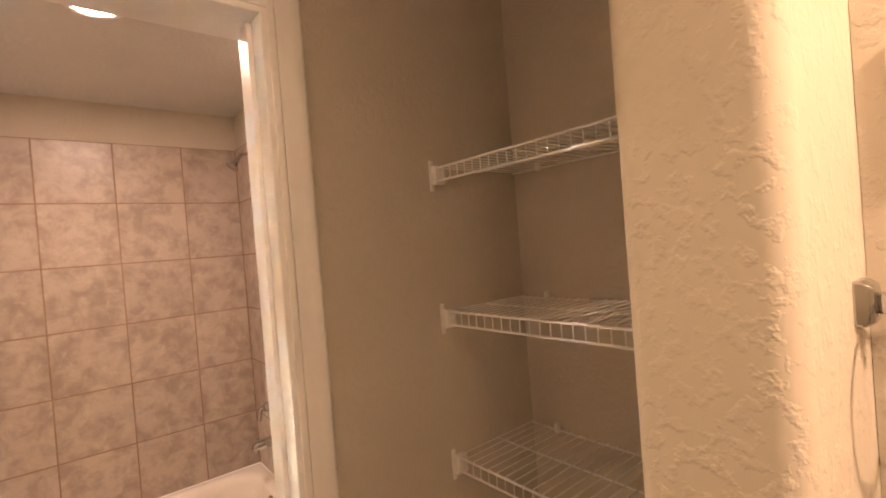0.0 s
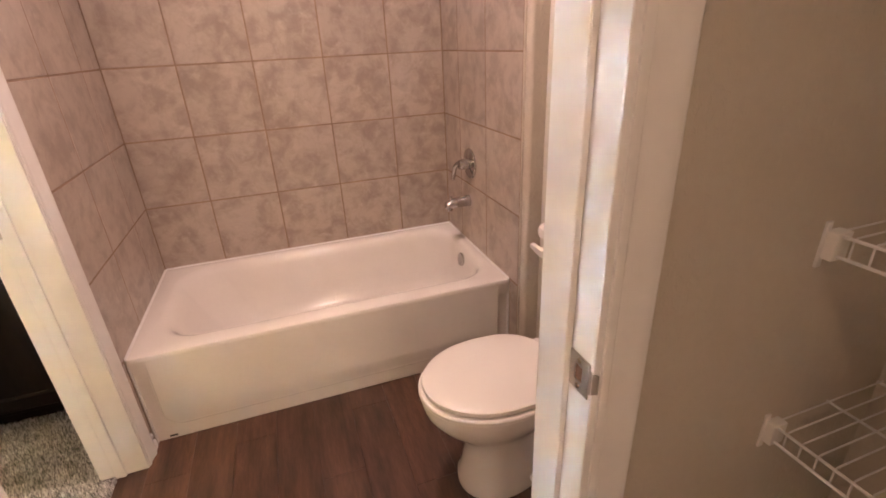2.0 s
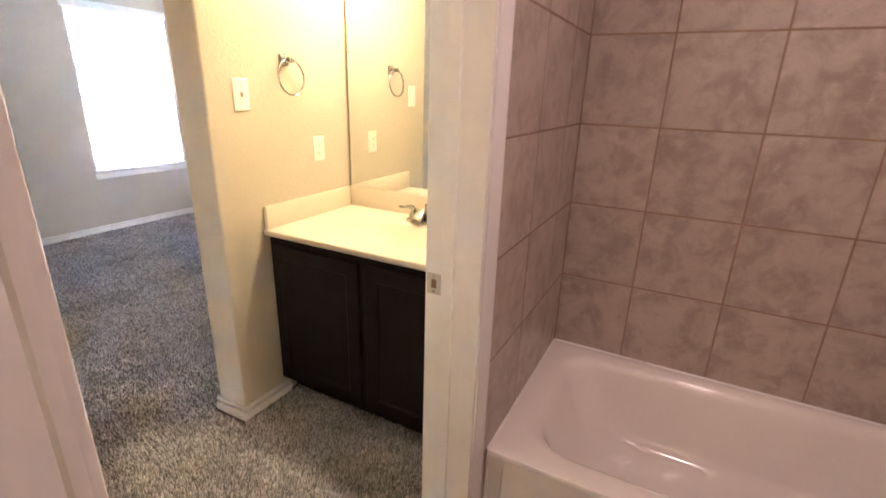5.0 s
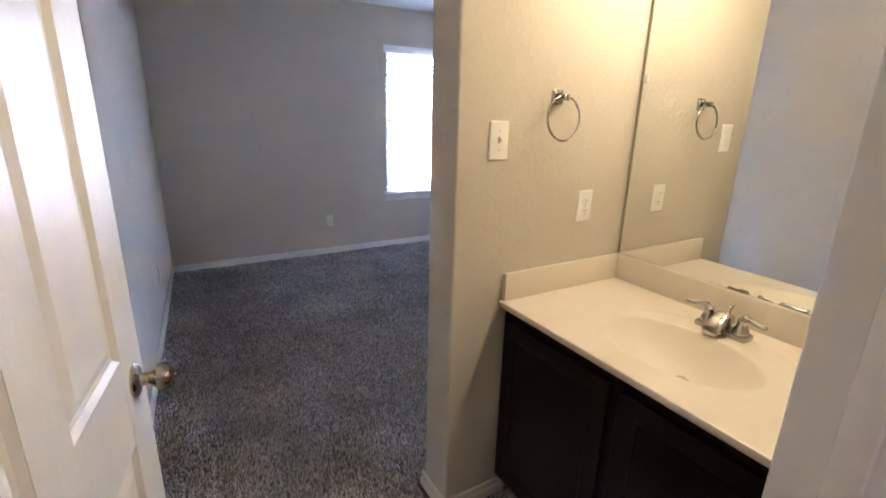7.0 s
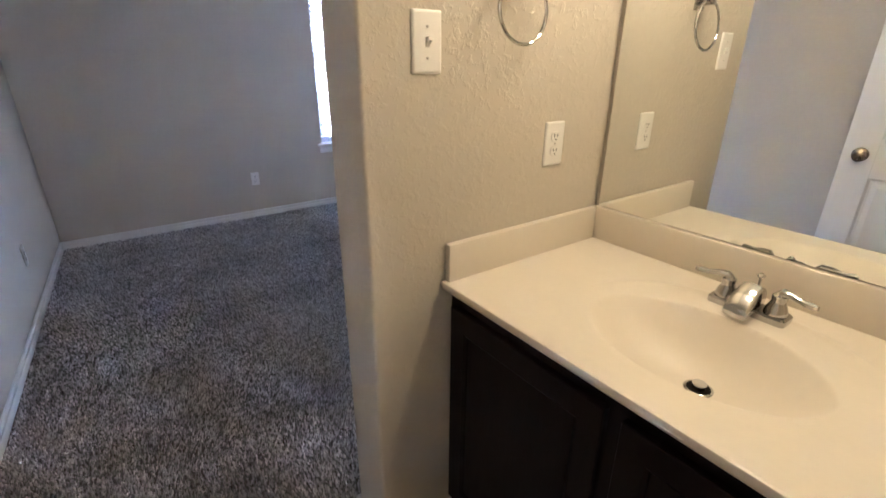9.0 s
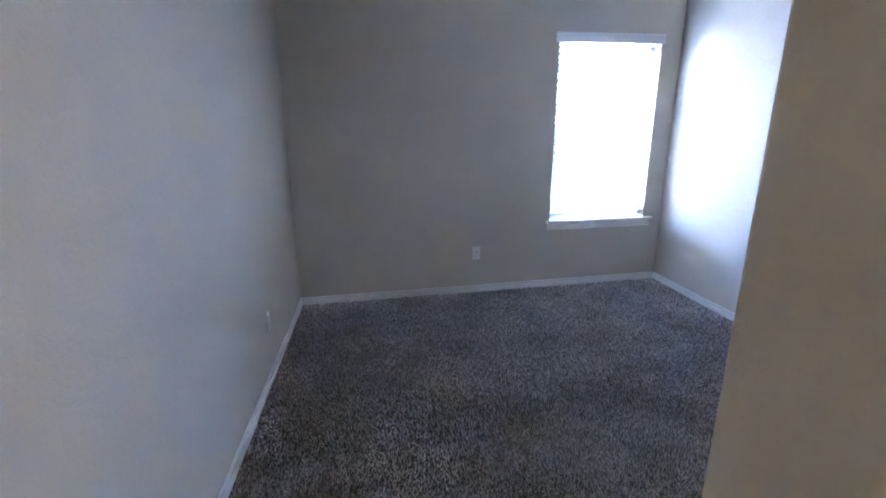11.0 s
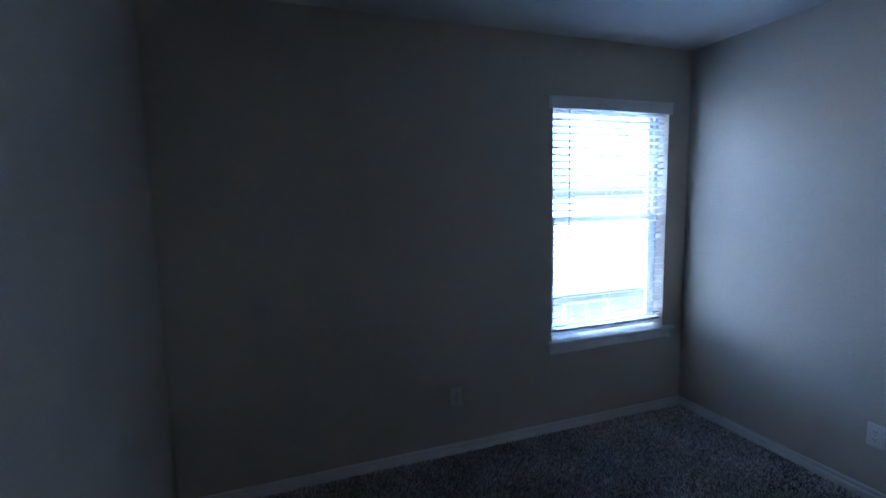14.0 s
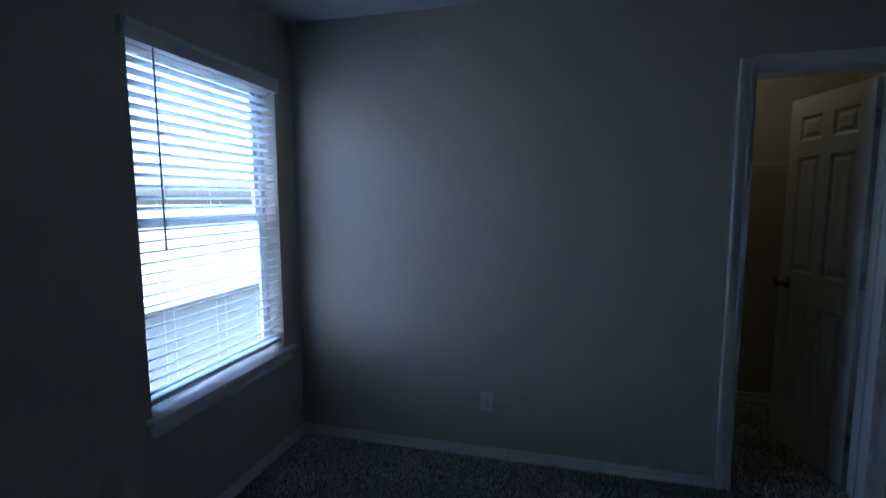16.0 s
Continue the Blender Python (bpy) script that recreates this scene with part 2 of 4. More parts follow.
# ---- the shell ----
# bath: x -0.50..1.19, y 1.13..3.06; vanity nook: x -1.68..-0.65, y ..3.135; bedroom: x -5.21..-1.855, y 1.44..4.69
def wall_y(name, x0, x1, y0, y1, hole=None, z1=CEIL, label="greige textured drywall wall"):
    """A wall that runs along y; hole = (y0, y1, z0, z1)."""
    if not hole:
        return solid(name, [(x0, x1, y0, y1, 0, z1)], PAINT, label)
    a, b, c, d = hole
    boxes = [(x0, x1, y0, a, 0, z1), (x0, x1, b, y1, 0, z1), (x0, x1, a, b, d, z1)]
    if c > 0:
        boxes.append((x0, x1, a, b, 0, c))
    return solid(name, boxes, PAINT, label)


def wall_x(name, x0, x1, y0, y1, hole=None, z1=CEIL, label="greige textured drywall wall"):
    if not hole:
        return solid(name, [(x0, x1, y0, y1, 0, z1)], PAINT, label)
    a, b, c, d = hole
    boxes = [(x0, a, y0, y1, 0, z1), (b, x1, y0, y1, 0, z1), (a, b, y0, y1, d, z1)]
    if c > 0:
        boxes.append((a, b, y0, y1, 0, c))
    return solid(name, boxes, PAINT, label)


def rounded_partition(name, x0, x1, y0, y1, ends, label, radius=0.019):
    """A partition with bullnose corners at the ends named in ends ('x0', 'y0')."""
    bm = B()
    box(bm, x0, x1, y0, y1, 0, CEIL)
    tol = 1e-4
    edges = []
    for e in bm.edges:
        p, q = e.verts[0].co, e.verts[1].co
        if abs(p.x - q.x) < tol and abs(p.y - q.y) < tol:
            if ("x0" in ends and abs(p.x - x0) < tol) or ("y0" in ends and abs(p.y - y0) < tol):
                edges.append(e)
    bmesh.ops.bevel(bm, geom=edges, offset=radius, segments=6, affect="EDGES", profile=0.5)
    ob = part(name, bm, PAINT, None, label)
    ob["kind"] = "structure"
    return ob


def south_y(x):
    """The long bedroom wall stands a little out of square."""
    return 1.437 - 0.054 * (x + 5.21)


EAST = 1.12
WIN = (3.60, 4.51, 0.615, 2.13)
DOOR_W = (1.285, 2.165, 0.0, 2.055)
DOOR_S = (-0.215, 0.530, 0.0, 2.115)
DOOR_C = (-2.80, -2.20, 0.0, 2.075)
wall_y("wall_bedroom_west", -5.36, -5.21, 1.445, 4.84, WIN)
wall_x("wall_bedroom_north", -5.21, -0.65, 4.69, 4.82, DOOR_C)
bm = B()
loft(bm, [[(-5.36, south_y(-5.36) - 0.15, z), (-0.65, south_y(-0.65) - 0.15, z), (-0.65, south_y(-0.65), z), (-5.36, south_y(-5.36), z)] for z in (0, CEIL)])
tagged(part("wall_bedroom_south", bm, PAINT, None, "greige textured drywall wall", soft=False), kind="structure")
rounded_partition("wall_partition", -1.848, -1.68, 2.312, 4.69, ("y0",), "greige textured partition wall with rounded drywall corners", 0.009)
wall_x("wall_vanity_north", -1.68, -0.65, 3.115, 3.28)
wall_y("wall_bath_west", -0.65, -0.50, 1.0, 3.28, DOOR_W)
wall_x("wall_bath_north", -0.50, 1.34, 3.06, 3.28)
wall_y("wall_east", 1.19, 1.34, -1.35, 1.0)
wall_y("wall_hall_east", 0.73, 0.88, -1.35, 0.2075)
wall_y("wall_bath_east", EAST, 1.34, 1.13, 3.06)
rounded_partition("wall_plumbing", 1.05, EAST + 0.06, 2.148, 3.06, ("y0",), "built-out drywall that carries the tub plumbing")
wall_x("wall_bath_south", -0.50, 1.34, 1.0, 1.13, DOOR_S)
rounded_partition("wall_closet_end", 0.53, 1.19, 0.208, 0.322, ("x0",), "tan textured closet end wall with rounded corners")
wall_y("wall_hall_west", -1.15, -1.0, -1.35, 1.0)
wall_x("wall_hall_south", -1.15, 1.34, -1.50, -1.35)
wall_x("wall_hall_north", -1.15, -0.65, 1.0, 1.13)
wall_y("wall_closet_west", -3.75, -3.62, 4.82, 6.02)
wall_y("wall_closet_east", -1.78, -1.65, 4.82, 6.02)
wall_x("wall_closet_north", -3.75, -1.65, 5.90, 6.02)
solid("ceiling", [(-5.36, 1.34, -1.5, 6.02, CEIL, CEIL + 0.15)], CEILING, "white textured drywall ceiling")
solid("floor", [(-5.36, 1.34, -1.5, 6.02, -0.15, -0.006)], CARPET, "floor under the carpet")


# ---- trim ----
BASE_SECTION = [(0, 0), (0.014, 0), (0.014, 0.030), (0.010, 0.036), (0.001, 0.038), (0.001, 0.047), (0.010, 0.049), (0.011, 0.056), (0.007, 0.064), (0, 0.067)]
CASE_SECTION = [(0, 0), (0.008, 0), (0.009, 0.004), (0.009, 0.012), (0.005, 0.016), (0.010, 0.030), (0.013, 0.042), (0.017, 0.049), (0.017, 0.059), (0.013, 0.064), (0, 0.064)]


def baseboard(x0, y0, x1, y1, out):
    bm = B()
    prism(bm, BASE_SECTION, (x0, y0, 0), (x1, y1, 0), (*out, 0))
    ob = part("baseboard", bm, TRIM, None, "white painted stepped wooden baseboard")
    ob["kind"] = "structure"


baseboard(-5.21, 1.44, -5.21, 4.69, (1, 0))
baseboard(-5.21, south_y(-5.21), -0.665, south_y(-0.665), (0, 1))
baseboard(-5.21, 4.69, -2.86, 4.69, (0, -1))
baseboard(-2.14, 4.69, -1.855, 4.69, (0, -1))
baseboard(-1.848, 2.299, -1.848, 4.69, (-1, 0))
baseboard(-1.861, 2.312, -1.667, 2.312, (0, -1))
baseboard(-1.68, 2.299, -1.68, 2.585, (1, 0))
baseboard(EAST, 1.13, EAST, 2.148, (-1, 0))
baseboard(1.037, 2.148, EAST, 2.148, (0, -1))
baseboard(1.05, 2.135, 1.05, 2.258, (-1, 0))
baseboard(0.59, 1.13, EAST, 1.13, (0, 1))
baseboard(-0.50, 2.2285, -0.50, 2.258, (1, 0))
baseboard(-0.50, 1.13, -0.50, 1.227, (1, 0))
baseboard(0.59, 1.0, 1.19, 1.0, (0, -1))
baseboard(1.19, 0.322, 1.19, 1.0, (-1, 0))
baseboard(0.53, 0.322, 1.19, 0.322, (0, 1))
baseboard(0.53, 0.195, 0.53, 0.335, (-1, 0))
baseboard(-3.62, 5.90, -1.78, 5.90, (0, -1))
baseboard(-3.62, 4.82, -3.62, 5.90, (1, 0))


def door_frame(name, axis, lo, hi, face0, face1, head, stop_at, label, strike=None, sides=(True, True)):
    """Jambs, stops and casings round an opening. axis: the wall runs along it; face0 and face1: the wall's two faces."""
    root = thing(name, (0, 0, 0), label, "door frame", kind="structure")

    def put(bm, a0, a1, c0, c1, z0, z1, bev=0.0015):
        if axis == "x":
            box(bm, a0, a1, c0, c1, z0, z1, bev, 1)
        else:
            box(bm, c0, c1, a0, a1, z0, z1, bev, 1)

    j, pad = 0.018, 0.004
    for a0, a1, s0, s1 in ((lo, lo + j, lo + j, lo + j + 0.011), (hi - j, hi, hi - j - 0.011, hi - j)):
        bm = B()
        put(bm, a0, a1, face0 - pad, face1 + pad, 0, head)
        part("jamb", bm, TRIM, root)
        bm = B()
        put(bm, s0, s1, stop_at - 0.017, stop_at + 0.017, 0, head - j)
        part("stop", bm, TRIM, root)
    bm = B()
    put(bm, lo + j, hi - j, face0 - pad, face1 + pad, head - j, head)
    part("head_jamb", bm, TRIM, root)
    for n, (face, sgn) in enumerate(((face0, -1), (face1, 1))):
        if not sides[n]:
            continue
        for edge, away in ((lo + 0.006, -1), (hi - 0.006, 1)):
            bm = B()
            a = (edge, face, 0) if axis == "x" else (face, edge, 0)
            b = (edge, face, head + 0.05) if axis == "x" else (face, edge, head + 0.05)
            out = (0, sgn, 0) if axis == "x" else (sgn, 0, 0)
            along = (away, 0, 0) if axis == "x" else (0, away, 0)
            prism(bm, CASE_SECTION, a, b, out, along)
            part("casing", bm, TRIM, root)
        bm = B()
        a = (lo + 0.006, face, head - 0.006) if axis == "x" else (face, lo + 0.006, head - 0.006)
        b = (hi - 0.006, face, head - 0.006) if axis == "x" else (face, hi - 0.006, head - 0.006)
        prism(bm, CASE_SECTION, a, b, (0, sgn, 0) if axis == "x" else (sgn, 0, 0), (0, 0, 1))
        part("head_casing", bm, TRIM, root)
    return root


def strike_plate(at, rz, parent_label):
    """A plate on a jamb: local x runs across the jamb, local y points out of it, the lip curls over the -x edge."""
    root = thing("strike_plate", at, parent_label, "strike plate", "strike plates", rz)
    bm = B()
    z0, z1, x0, x1 = -0.029, 0.029, -0.020, 0.022
    hx0, hx1, hz = -0.006, 0.010, 0.013
    for b in ((x0, hx0, z0, z1), (hx1, x1, z0, z1), (hx0, hx1, z0, -hz), (hx0, hx1, hz, z1)):
        box(bm, b[0], b[1], 0.0, 0.0022, b[2], b[3])
    loft(bm, [[(x0 + 0.001, y, s * 0.02), (x0 + 0.001, y + 0.002, s * 0.02), (x0 - 0.006, y - 0.001, s * 0.017), (x0 - 0.010, y - 0.006, s * 0.015), (x0 - 0.0095, y - 0.008, s * 0.015), (x0 - 0.0045, y - 0.003, s * 0.017)] for s, y in ((-1, 0.0002), (1, 0.0002))])
    part("plate", bm, STEEL, root)
    bm = B()
    box(bm, hx0, hx1, -0.0005, 0.0008, -hz, hz)
    part("latch_hole", bm, POCKET, root)
    for s in (-1, 1):
        bm = B()
        lathe(bm, [(0.0042, 0), (0.0036, 0.0014), (0.001, 0.0018)], (0.002, 0.0022, s * 0.021), (0, 1, 0), 10)
        part("screw", bm, NICKEL, root)


door_frame("door_frame_1", "y", DOOR_W[0], DOOR_W[1], -0.65, -0.50, DOOR_W[3], -0.585, "white painted door frame with colonial casing to the vanity")
door_frame("door_frame_2", "x", DOOR_S[0], DOOR_S[1], 1.0, 1.13, DOOR_S[3], 1.062, "white painted door frame with colonial casing beside the linen closet")
door_frame("door_frame_3", "x", DOOR_C[0], DOOR_C[1], 4.69, 4.82, DOOR_C[3], 4.765, "white painted closet door frame in the bedroom wall")
strike_plate((-0.626, DOOR_W[1] - 0.018, 0.975), 180, "steel strike plate let into the white door jamb")
strike_plate((DOOR_S[1] - 0.018, 1.022, 0.975), 90, "steel strike plate let into the white door jamb")


def six_panel_door(at, rz, w, h, label, knob_side=-1):
    """Hinge line at local x = 0; the leaf runs along +x."""
    root = thing("door", at, label, "door", "six-panel doors", rz)
    th = 0.0175
    st, mid = 0.115 * w / 0.76, 0.10 * w / 0.76
    rails = [(0.0, 0.235), (0.868, 1.045), (1.70, 1.79), (h - 0.105, h)]
    cols = [(st, (w - mid) / 2), ((w + mid) / 2, w - st)]
    bm = B()
    box(bm, 0, st, -th, th, 0, h, 0.001, 1)
    box(bm, w - st, w, -th, th, 0, h, 0.001, 1)
    for a, b in rails:
        box(bm, st, w - st, -th, th, a, b)
    for (a, b), (c, d) in zip(rails, rails[1:]):
        box(bm, (w - mid) / 2, (w + mid) / 2, -th, th, b, c)
    leaf = part("leaf", bm, DOOR_PAINT, root, soft=False)
    for (a, b), (c, d) in zip(rails, rails[1:]):
        for x0, x1 in cols:
            bm = B()
            z0, z1 = b, c
            steps = [(0.0, th - 0.001), (0.010, th - 0.009), (0.020, th - 0.010), (0.042, th - 0.003), (0.046, th - 0.003)]
            for s in (-1, 1):
                rings = [[(x0 + i, s * y, z0 + i), (x1 - i, s * y, z0 + i), (x1 - i, s * y, z1 - i), (x0 + i, s * y, z1 - i)] for i, y in steps]
                loft(bm, rings, cap0=False, cap1=True)
            part("panel", bm, DOOR_PAINT, leaf, soft=False)
    kx, kz = w - 0.068, 0.972
    for s in (-1, 1):
        bm = B()
        lathe(bm, [(0.0, 0), (0.033, 0.0), (0.033, 0.004), (0.029, 0.008), (0.020, 0.010), (0.013, 0.012), (0.0115, 0.026), (0.016, 0.032), (0.026, 0.042), (0.0275, 0.054), (0.024, 0.064), (0.015, 0.069), (0.0, 0.070)], (kx, s * th, kz), (0, s, 0), 28)
        k = part("knob", bm, NICKEL, root, "satin nickel knob")
        bm = B()
        cyl(bm, (kx, s * (th + 0.069), kz), (kx, s * (th + 0.073), kz), 0.005, 0.004, 12)
        part("key_button", bm, CHROME, k)
    bm = B()
    box(bm, w - 0.001, w + 0.0015, -0.012, 0.012, kz - 0.028, kz + 0.028)
    box(bm, w, w + 0.011, -0.006, 0.006, kz - 0.010, kz + 0.010, 0.003)
    part("latch", bm, STEEL, root, "steel latch bolt")
    for z in (0.20, 1.02, 1.80):
        bm = B()
        cyl(bm, (-0.006, knob_side * (th + 0.004), z), (-0.006, knob_side * (th + 0.004), z + 0.09), 0.0065, n=10)
        box(bm, -0.004, 0.0, -th, th, z, z + 0.09)
        part("hinge", bm, STEEL, root, "steel butt hinge")
    return root


six_panel_door((-0.690, 1.302, 0.012), 171.0, 0.83, 2.03, "white six-panel interior door standing open against the bedroom wall", 1)
six_panel_door((-2.222, 4.835, 0.012), 101.5, 0.57, 2.03, "white six-panel closet door standing ajar inside the dark closet")


six_panel_door((DOOR_S[0] - 0.004, 0.975, 0.012), -92, 0.70, 2.03, "white six-panel bathroom door standing open into the hall")


# ---- window ----
def window():
    y0, y1, z0, z1 = WIN
    root = thing("window_1", (0, 0, 0), "white vinyl single-hung window with bright daylight behind", "window", kind="structure")
    xo, xi = -5.335, -5.295
    f = 0.035
    bm = B()
    for b in ((y0, y0 + f, z0, z1), (y1 - f, y1, z0, z1), (y0 + f, y1 - f, z0, z0 + f), (y0 + f, y1 - f, z1 - f, z1)):
        box(bm, xo, xi, *b, 0.003, 1)
    part("window_frame", bm, VINYL, root)
    zm = 1.375
    for name, xa, za, zb in (("upper_sash", -5.330, zm - 0.01, z1 - f), ("lower_sash", -5.312, z0 + f, zm + 0.025)):
        bm = B()
        g = 0.034
        a, b = y0 + f, y1 - f
        for c in ((a, a + g, za, zb), (b - g, b, za, zb), (a + g, b - g, za, za + g), (a + g, b - g, zb - g, zb)):
            box(bm, xa, xa + 0.018, *c, 0.002, 1)
        sash = part(name, bm, VINYL, root)
        bm = B()
        box(bm, xa + 0.007, xa + 0.010, a + g, b - g, za + g, zb - g)
        pane = part("pane", bm, GLASS, sash, soft=False)
        pane.visible_shadow = False
    bm = B()
    box(bm, -5.30, -5.165, y0 - 0.035, y1 + 0.075, z0 - 0.02, z0 + 0.002, 0.005)
    part("window_sill", bm, TRIM, root)
    bm = B()
    prism(bm, CASE_SECTION, (-5.21, y0 - 0.02, z0 - 0.021), (-5.21, y1 + 0.06, z0 - 0.021), (1, 0, 0), (0, 0, -1))
    part("apron", bm, TRIM, root)
    return root


window()


def blinds():
    y0, y1, z0, z1 = WIN[0] + 0.008, WIN[1] - 0.008, WIN[2], WIN[3]
    root = thing("window_blind", (-5.245, (y0 + y1) / 2, z0), "white two-inch faux-wood blind lowered over the window with open slats", "window blind")
    hw = (y1 - y0) / 2
    bm = B()
    prism(bm, [(0, 0), (0.012, 0), (0.016, 0.012), (0.016, 0.052), (0.022, 0.060), (0.022, 0.072), (0, 0.072)], (0.045, -hw - 0.030, 1.455), (0.045, hw + 0.012, 1.455), (1, 0, 0))
    for s, e in ((-1, -hw - 0.030), (1, hw + 0.012)):
        box(bm, 0.0355, 0.055, min(e, e + s * 0.008), max(e, e + s * 0.008), 1.455, 1.527)
    part("valance", bm, VALANCE, root)
    bm = B()
    box(bm, -0.025, 0.025, -hw, hw, 1.462, 1.508, 0.002, 1)
    part("head_rail", bm, VALANCE, root)
    bm = B()
    box(bm, -0.024, 0.024, -hw, hw, 0.046, 0.064, 0.004, 1)
    part("bottom_rail", bm, VALANCE, root)
    tilt = radians(12.5)
    n = 32
    mesh = None
    for i in range(n):
        z = 0.092 + i * (1.445 - 0.092) / (n - 1)
        if mesh is None:
            bm = B()
            w, t = 0.025, 0.0014
            sec = [(-w, -0.0012 - t), (0, 0.0005 - t), (w, -0.0012 - t), (w, -0.0012 + t), (0, 0.0005 + t), (-w, -0.0012 + t)]
            rot = [(c * math.cos(tilt) - d * math.sin(tilt), c * math.sin(tilt) + d * math.cos(tilt)) for c, d in sec]
            loft(bm, [[(c, e, d) for c, d in rot] for e in (-hw + 0.002, hw - 0.002)])
            ob = part("slat", bm, BLIND, root)
            mesh = ob.data
        else:
            ob = new("slat", mesh)
            ob.parent = root
        ob.location = (0, 0, z)
        ob.rotation_euler = (radians(random.uniform(-0.12, 0.12)), radians(random.uniform(-2.0, 2.0)), 0)
    for e in (-hw + 0.14, 0.0, hw - 0.14):
        bm = B()
        for x in (-0.027, 0.027):
            cyl(bm, (x, e, 0.05), (x, e, 1.47), 0.0009, n=5)
        part("ladder_cord", bm, PLASTIC, root)
    bm = B()
    tube(bm, [(0.032, -hw + 0.115, 1.46), (0.034, -hw + 0.113, 1.2), (0.034, -hw + 0.115, 0.66)], 0.0042, 8)
    part("tilt_wand", bm, PLASTIC, root, "slim clear tilt wand")


blinds()


# ---- bath ----
TUB_Z = 0.405


def bathtub():
    x0, x1, y0, y1 = -0.4895, 1.0395, 2.262, 3.0495
    cx, cy, a, b = (x0 + x1) / 2, (y0 + y1) / 2, (x1 - x0) / 2, (y1 - y0) / 2
    root = thing("bathtub", (cx, cy, 0), "glossy white alcove bathtub with an apron front, empty", "bathtub")
    icy = 0.018
    rings = [rrect(0, 0, a - 0.006, b - 0.006, 0.004, 0.33, 10), rrect(0, 0, a, b, 0.004, TUB_Z - 0.022, 10), rrect(0, 0, a, b, 0.005, TUB_Z - 0.008, 10), rrect(0, 0, a - 0.003, b - 0.003, 0.006, TUB_Z - 0.002, 10), rrect(0, 0, a - 0.008, b - 0.008, 0.008, TUB_Z, 10)]
    for da, db, r, z in ((0.045, 0.055, 0.17, TUB_Z + 0.0005), (0.056, 0.065, 0.165, TUB_Z - 0.002), (0.067, 0.076, 0.16, TUB_Z - 0.008), (0.078, 0.086, 0.155, TUB_Z - 0.020), (0.086, 0.093, 0.15, TUB_Z - 0.042), (0.094, 0.100, 0.15, TUB_Z - 0.08), (0.115, 0.110, 0.15, 0.20), (0.14, 0.125, 0.15, 0.13), (0.17, 0.15, 0.14, 0.095), (0.22, 0.19, 0.12, 0.080), (0.30, 0.25, 0.08, 0.076)):
        shift = -0.035 * max(0.0, (TUB_Z - z)) / 0.33
        rings.append([(x + 0.02 + shift * -1.6, y + icy, zz) for x, y, zz in rrect(0, 0, a - da - abs(shift), b - db, r, z, 10)])
    bm = B()
    loft(bm, rings, cap0=False)
    body = part("basin", bm, ENAMEL, root)
    bm = B()
    box(bm, -a, a, -b + 0.014, -b + 0.034, 0, TUB_Z - 0.02, 0.002, 1)
    k = 8
    r = 0.07
    low = 0.068
    right = [(a - 0.05 - r + r * math.cos(t), low + r - r * math.sin(t)) for t in [math.pi / 2 * i / k for i in range(k + 1)]]
    left = [(-x - 0.0, z) for x, z in reversed(right)]
    outline = [(a - 0.05, TUB_Z - 0.02)] + right + left + [(-a + 0.05, TUB_Z - 0.02)]
    loft(bm, [[(x, -b + 0.016, z) for x, z in outline], [(x * (1 - 0.002), -b + 0.006, z) for x, z in outline], [(x * (1 - 0.011), -b + 0.0005, z + 0.006 * (1 if z < 0.3 else 0)) for x, z in outline]], cap0=False)
    part("apron", bm, ENAMEL, root)
    bm = B()
    w = 0.007
    tri = [(0.0, 0.0), (w, 0.0), (w * 0.35, w * 0.35), (0.0, w)]
    prism(bm, tri, (-a, -b, TUB_Z), (-a, b, TUB_Z), (1, 0, 0))
    prism(bm, tri, (a, -b, TUB_Z), (a, b, TUB_Z), (-1, 0, 0))
    prism(bm, tri, (-a, b, TUB_Z), (a, b, TUB_Z), (0, -1, 0))
    part("caulk", bm, TRIM, root, "white caulk bead")
    bm = B()
    ox = 0.958 - cx
    d = Vector((-1, 0, 0.16)).normalized()
    lathe(bm, [(0.0, -0.012), (0.034, -0.012), (0.035, 0.002), (0.032, 0.006), (0.012, 0.008), (0.0, 0.008)], (ox + 0.008, 2.68 - cy, 0.335), d, 24)
    part("overflow_plate", bm, CHROME, root, "chrome overflow plate")
    bm = B()
    lathe(bm, [(0.0, 0), (0.030, 0), (0.030, 0.004), (0.02, 0.006), (0.0, 0.004)], (0.42, 0.02, 0.075), (0, 0, 1), 20)
    part("drain", bm, CHROME, root, "chrome tub drain")
    bm = B()
    box(bm, -a + 0.045, -a + 0.075, -b + 0.010, -b + 0.016, 0.012, 0.018, 0.002, 1)
    part("weep_hole", bm, BLACK, root)


bathtub()


def valve():
    root = thing("tub_valve", (1.04, 2.702, 0.838), "chrome single-handle tub valve on the tile", "valve")
    bm = B()
    lathe(bm, [(0.0, -0.002), (0.074, -0.002), (0.075, 0.004), (0.071, 0.009), (0.045, 0.014), (0.030, 0.017), (0.0, 0.017)], (0, 0, 0), (-1, 0, 0), 36)
    part("escutcheon", bm, CHROME, root)
    bm = B()
    lathe(bm, [(0.0, 0.0), (0.028, 0.014), (0.026, 0.045), (0.022, 0.060), (0.010, 0.066), (0.0, 0.067)], (0, 0, 0), (-1, 0, 0), 24)
    part("hub", bm, CHROME, root)
    bm = B()
    tube(bm, [(-0.050, 0.0, 0.004), (-0.064, 0.012, 0.0), (-0.072, 0.028, -0.016), (-0.074, 0.036, -0.042), (-0.076, 0.040, -0.066), (-0.080, 0.041, -0.082)], [0.013, 0.013, 0.012, 0.011, 0.011, 0.008], 12)
    part("lever", bm, CHROME, root)


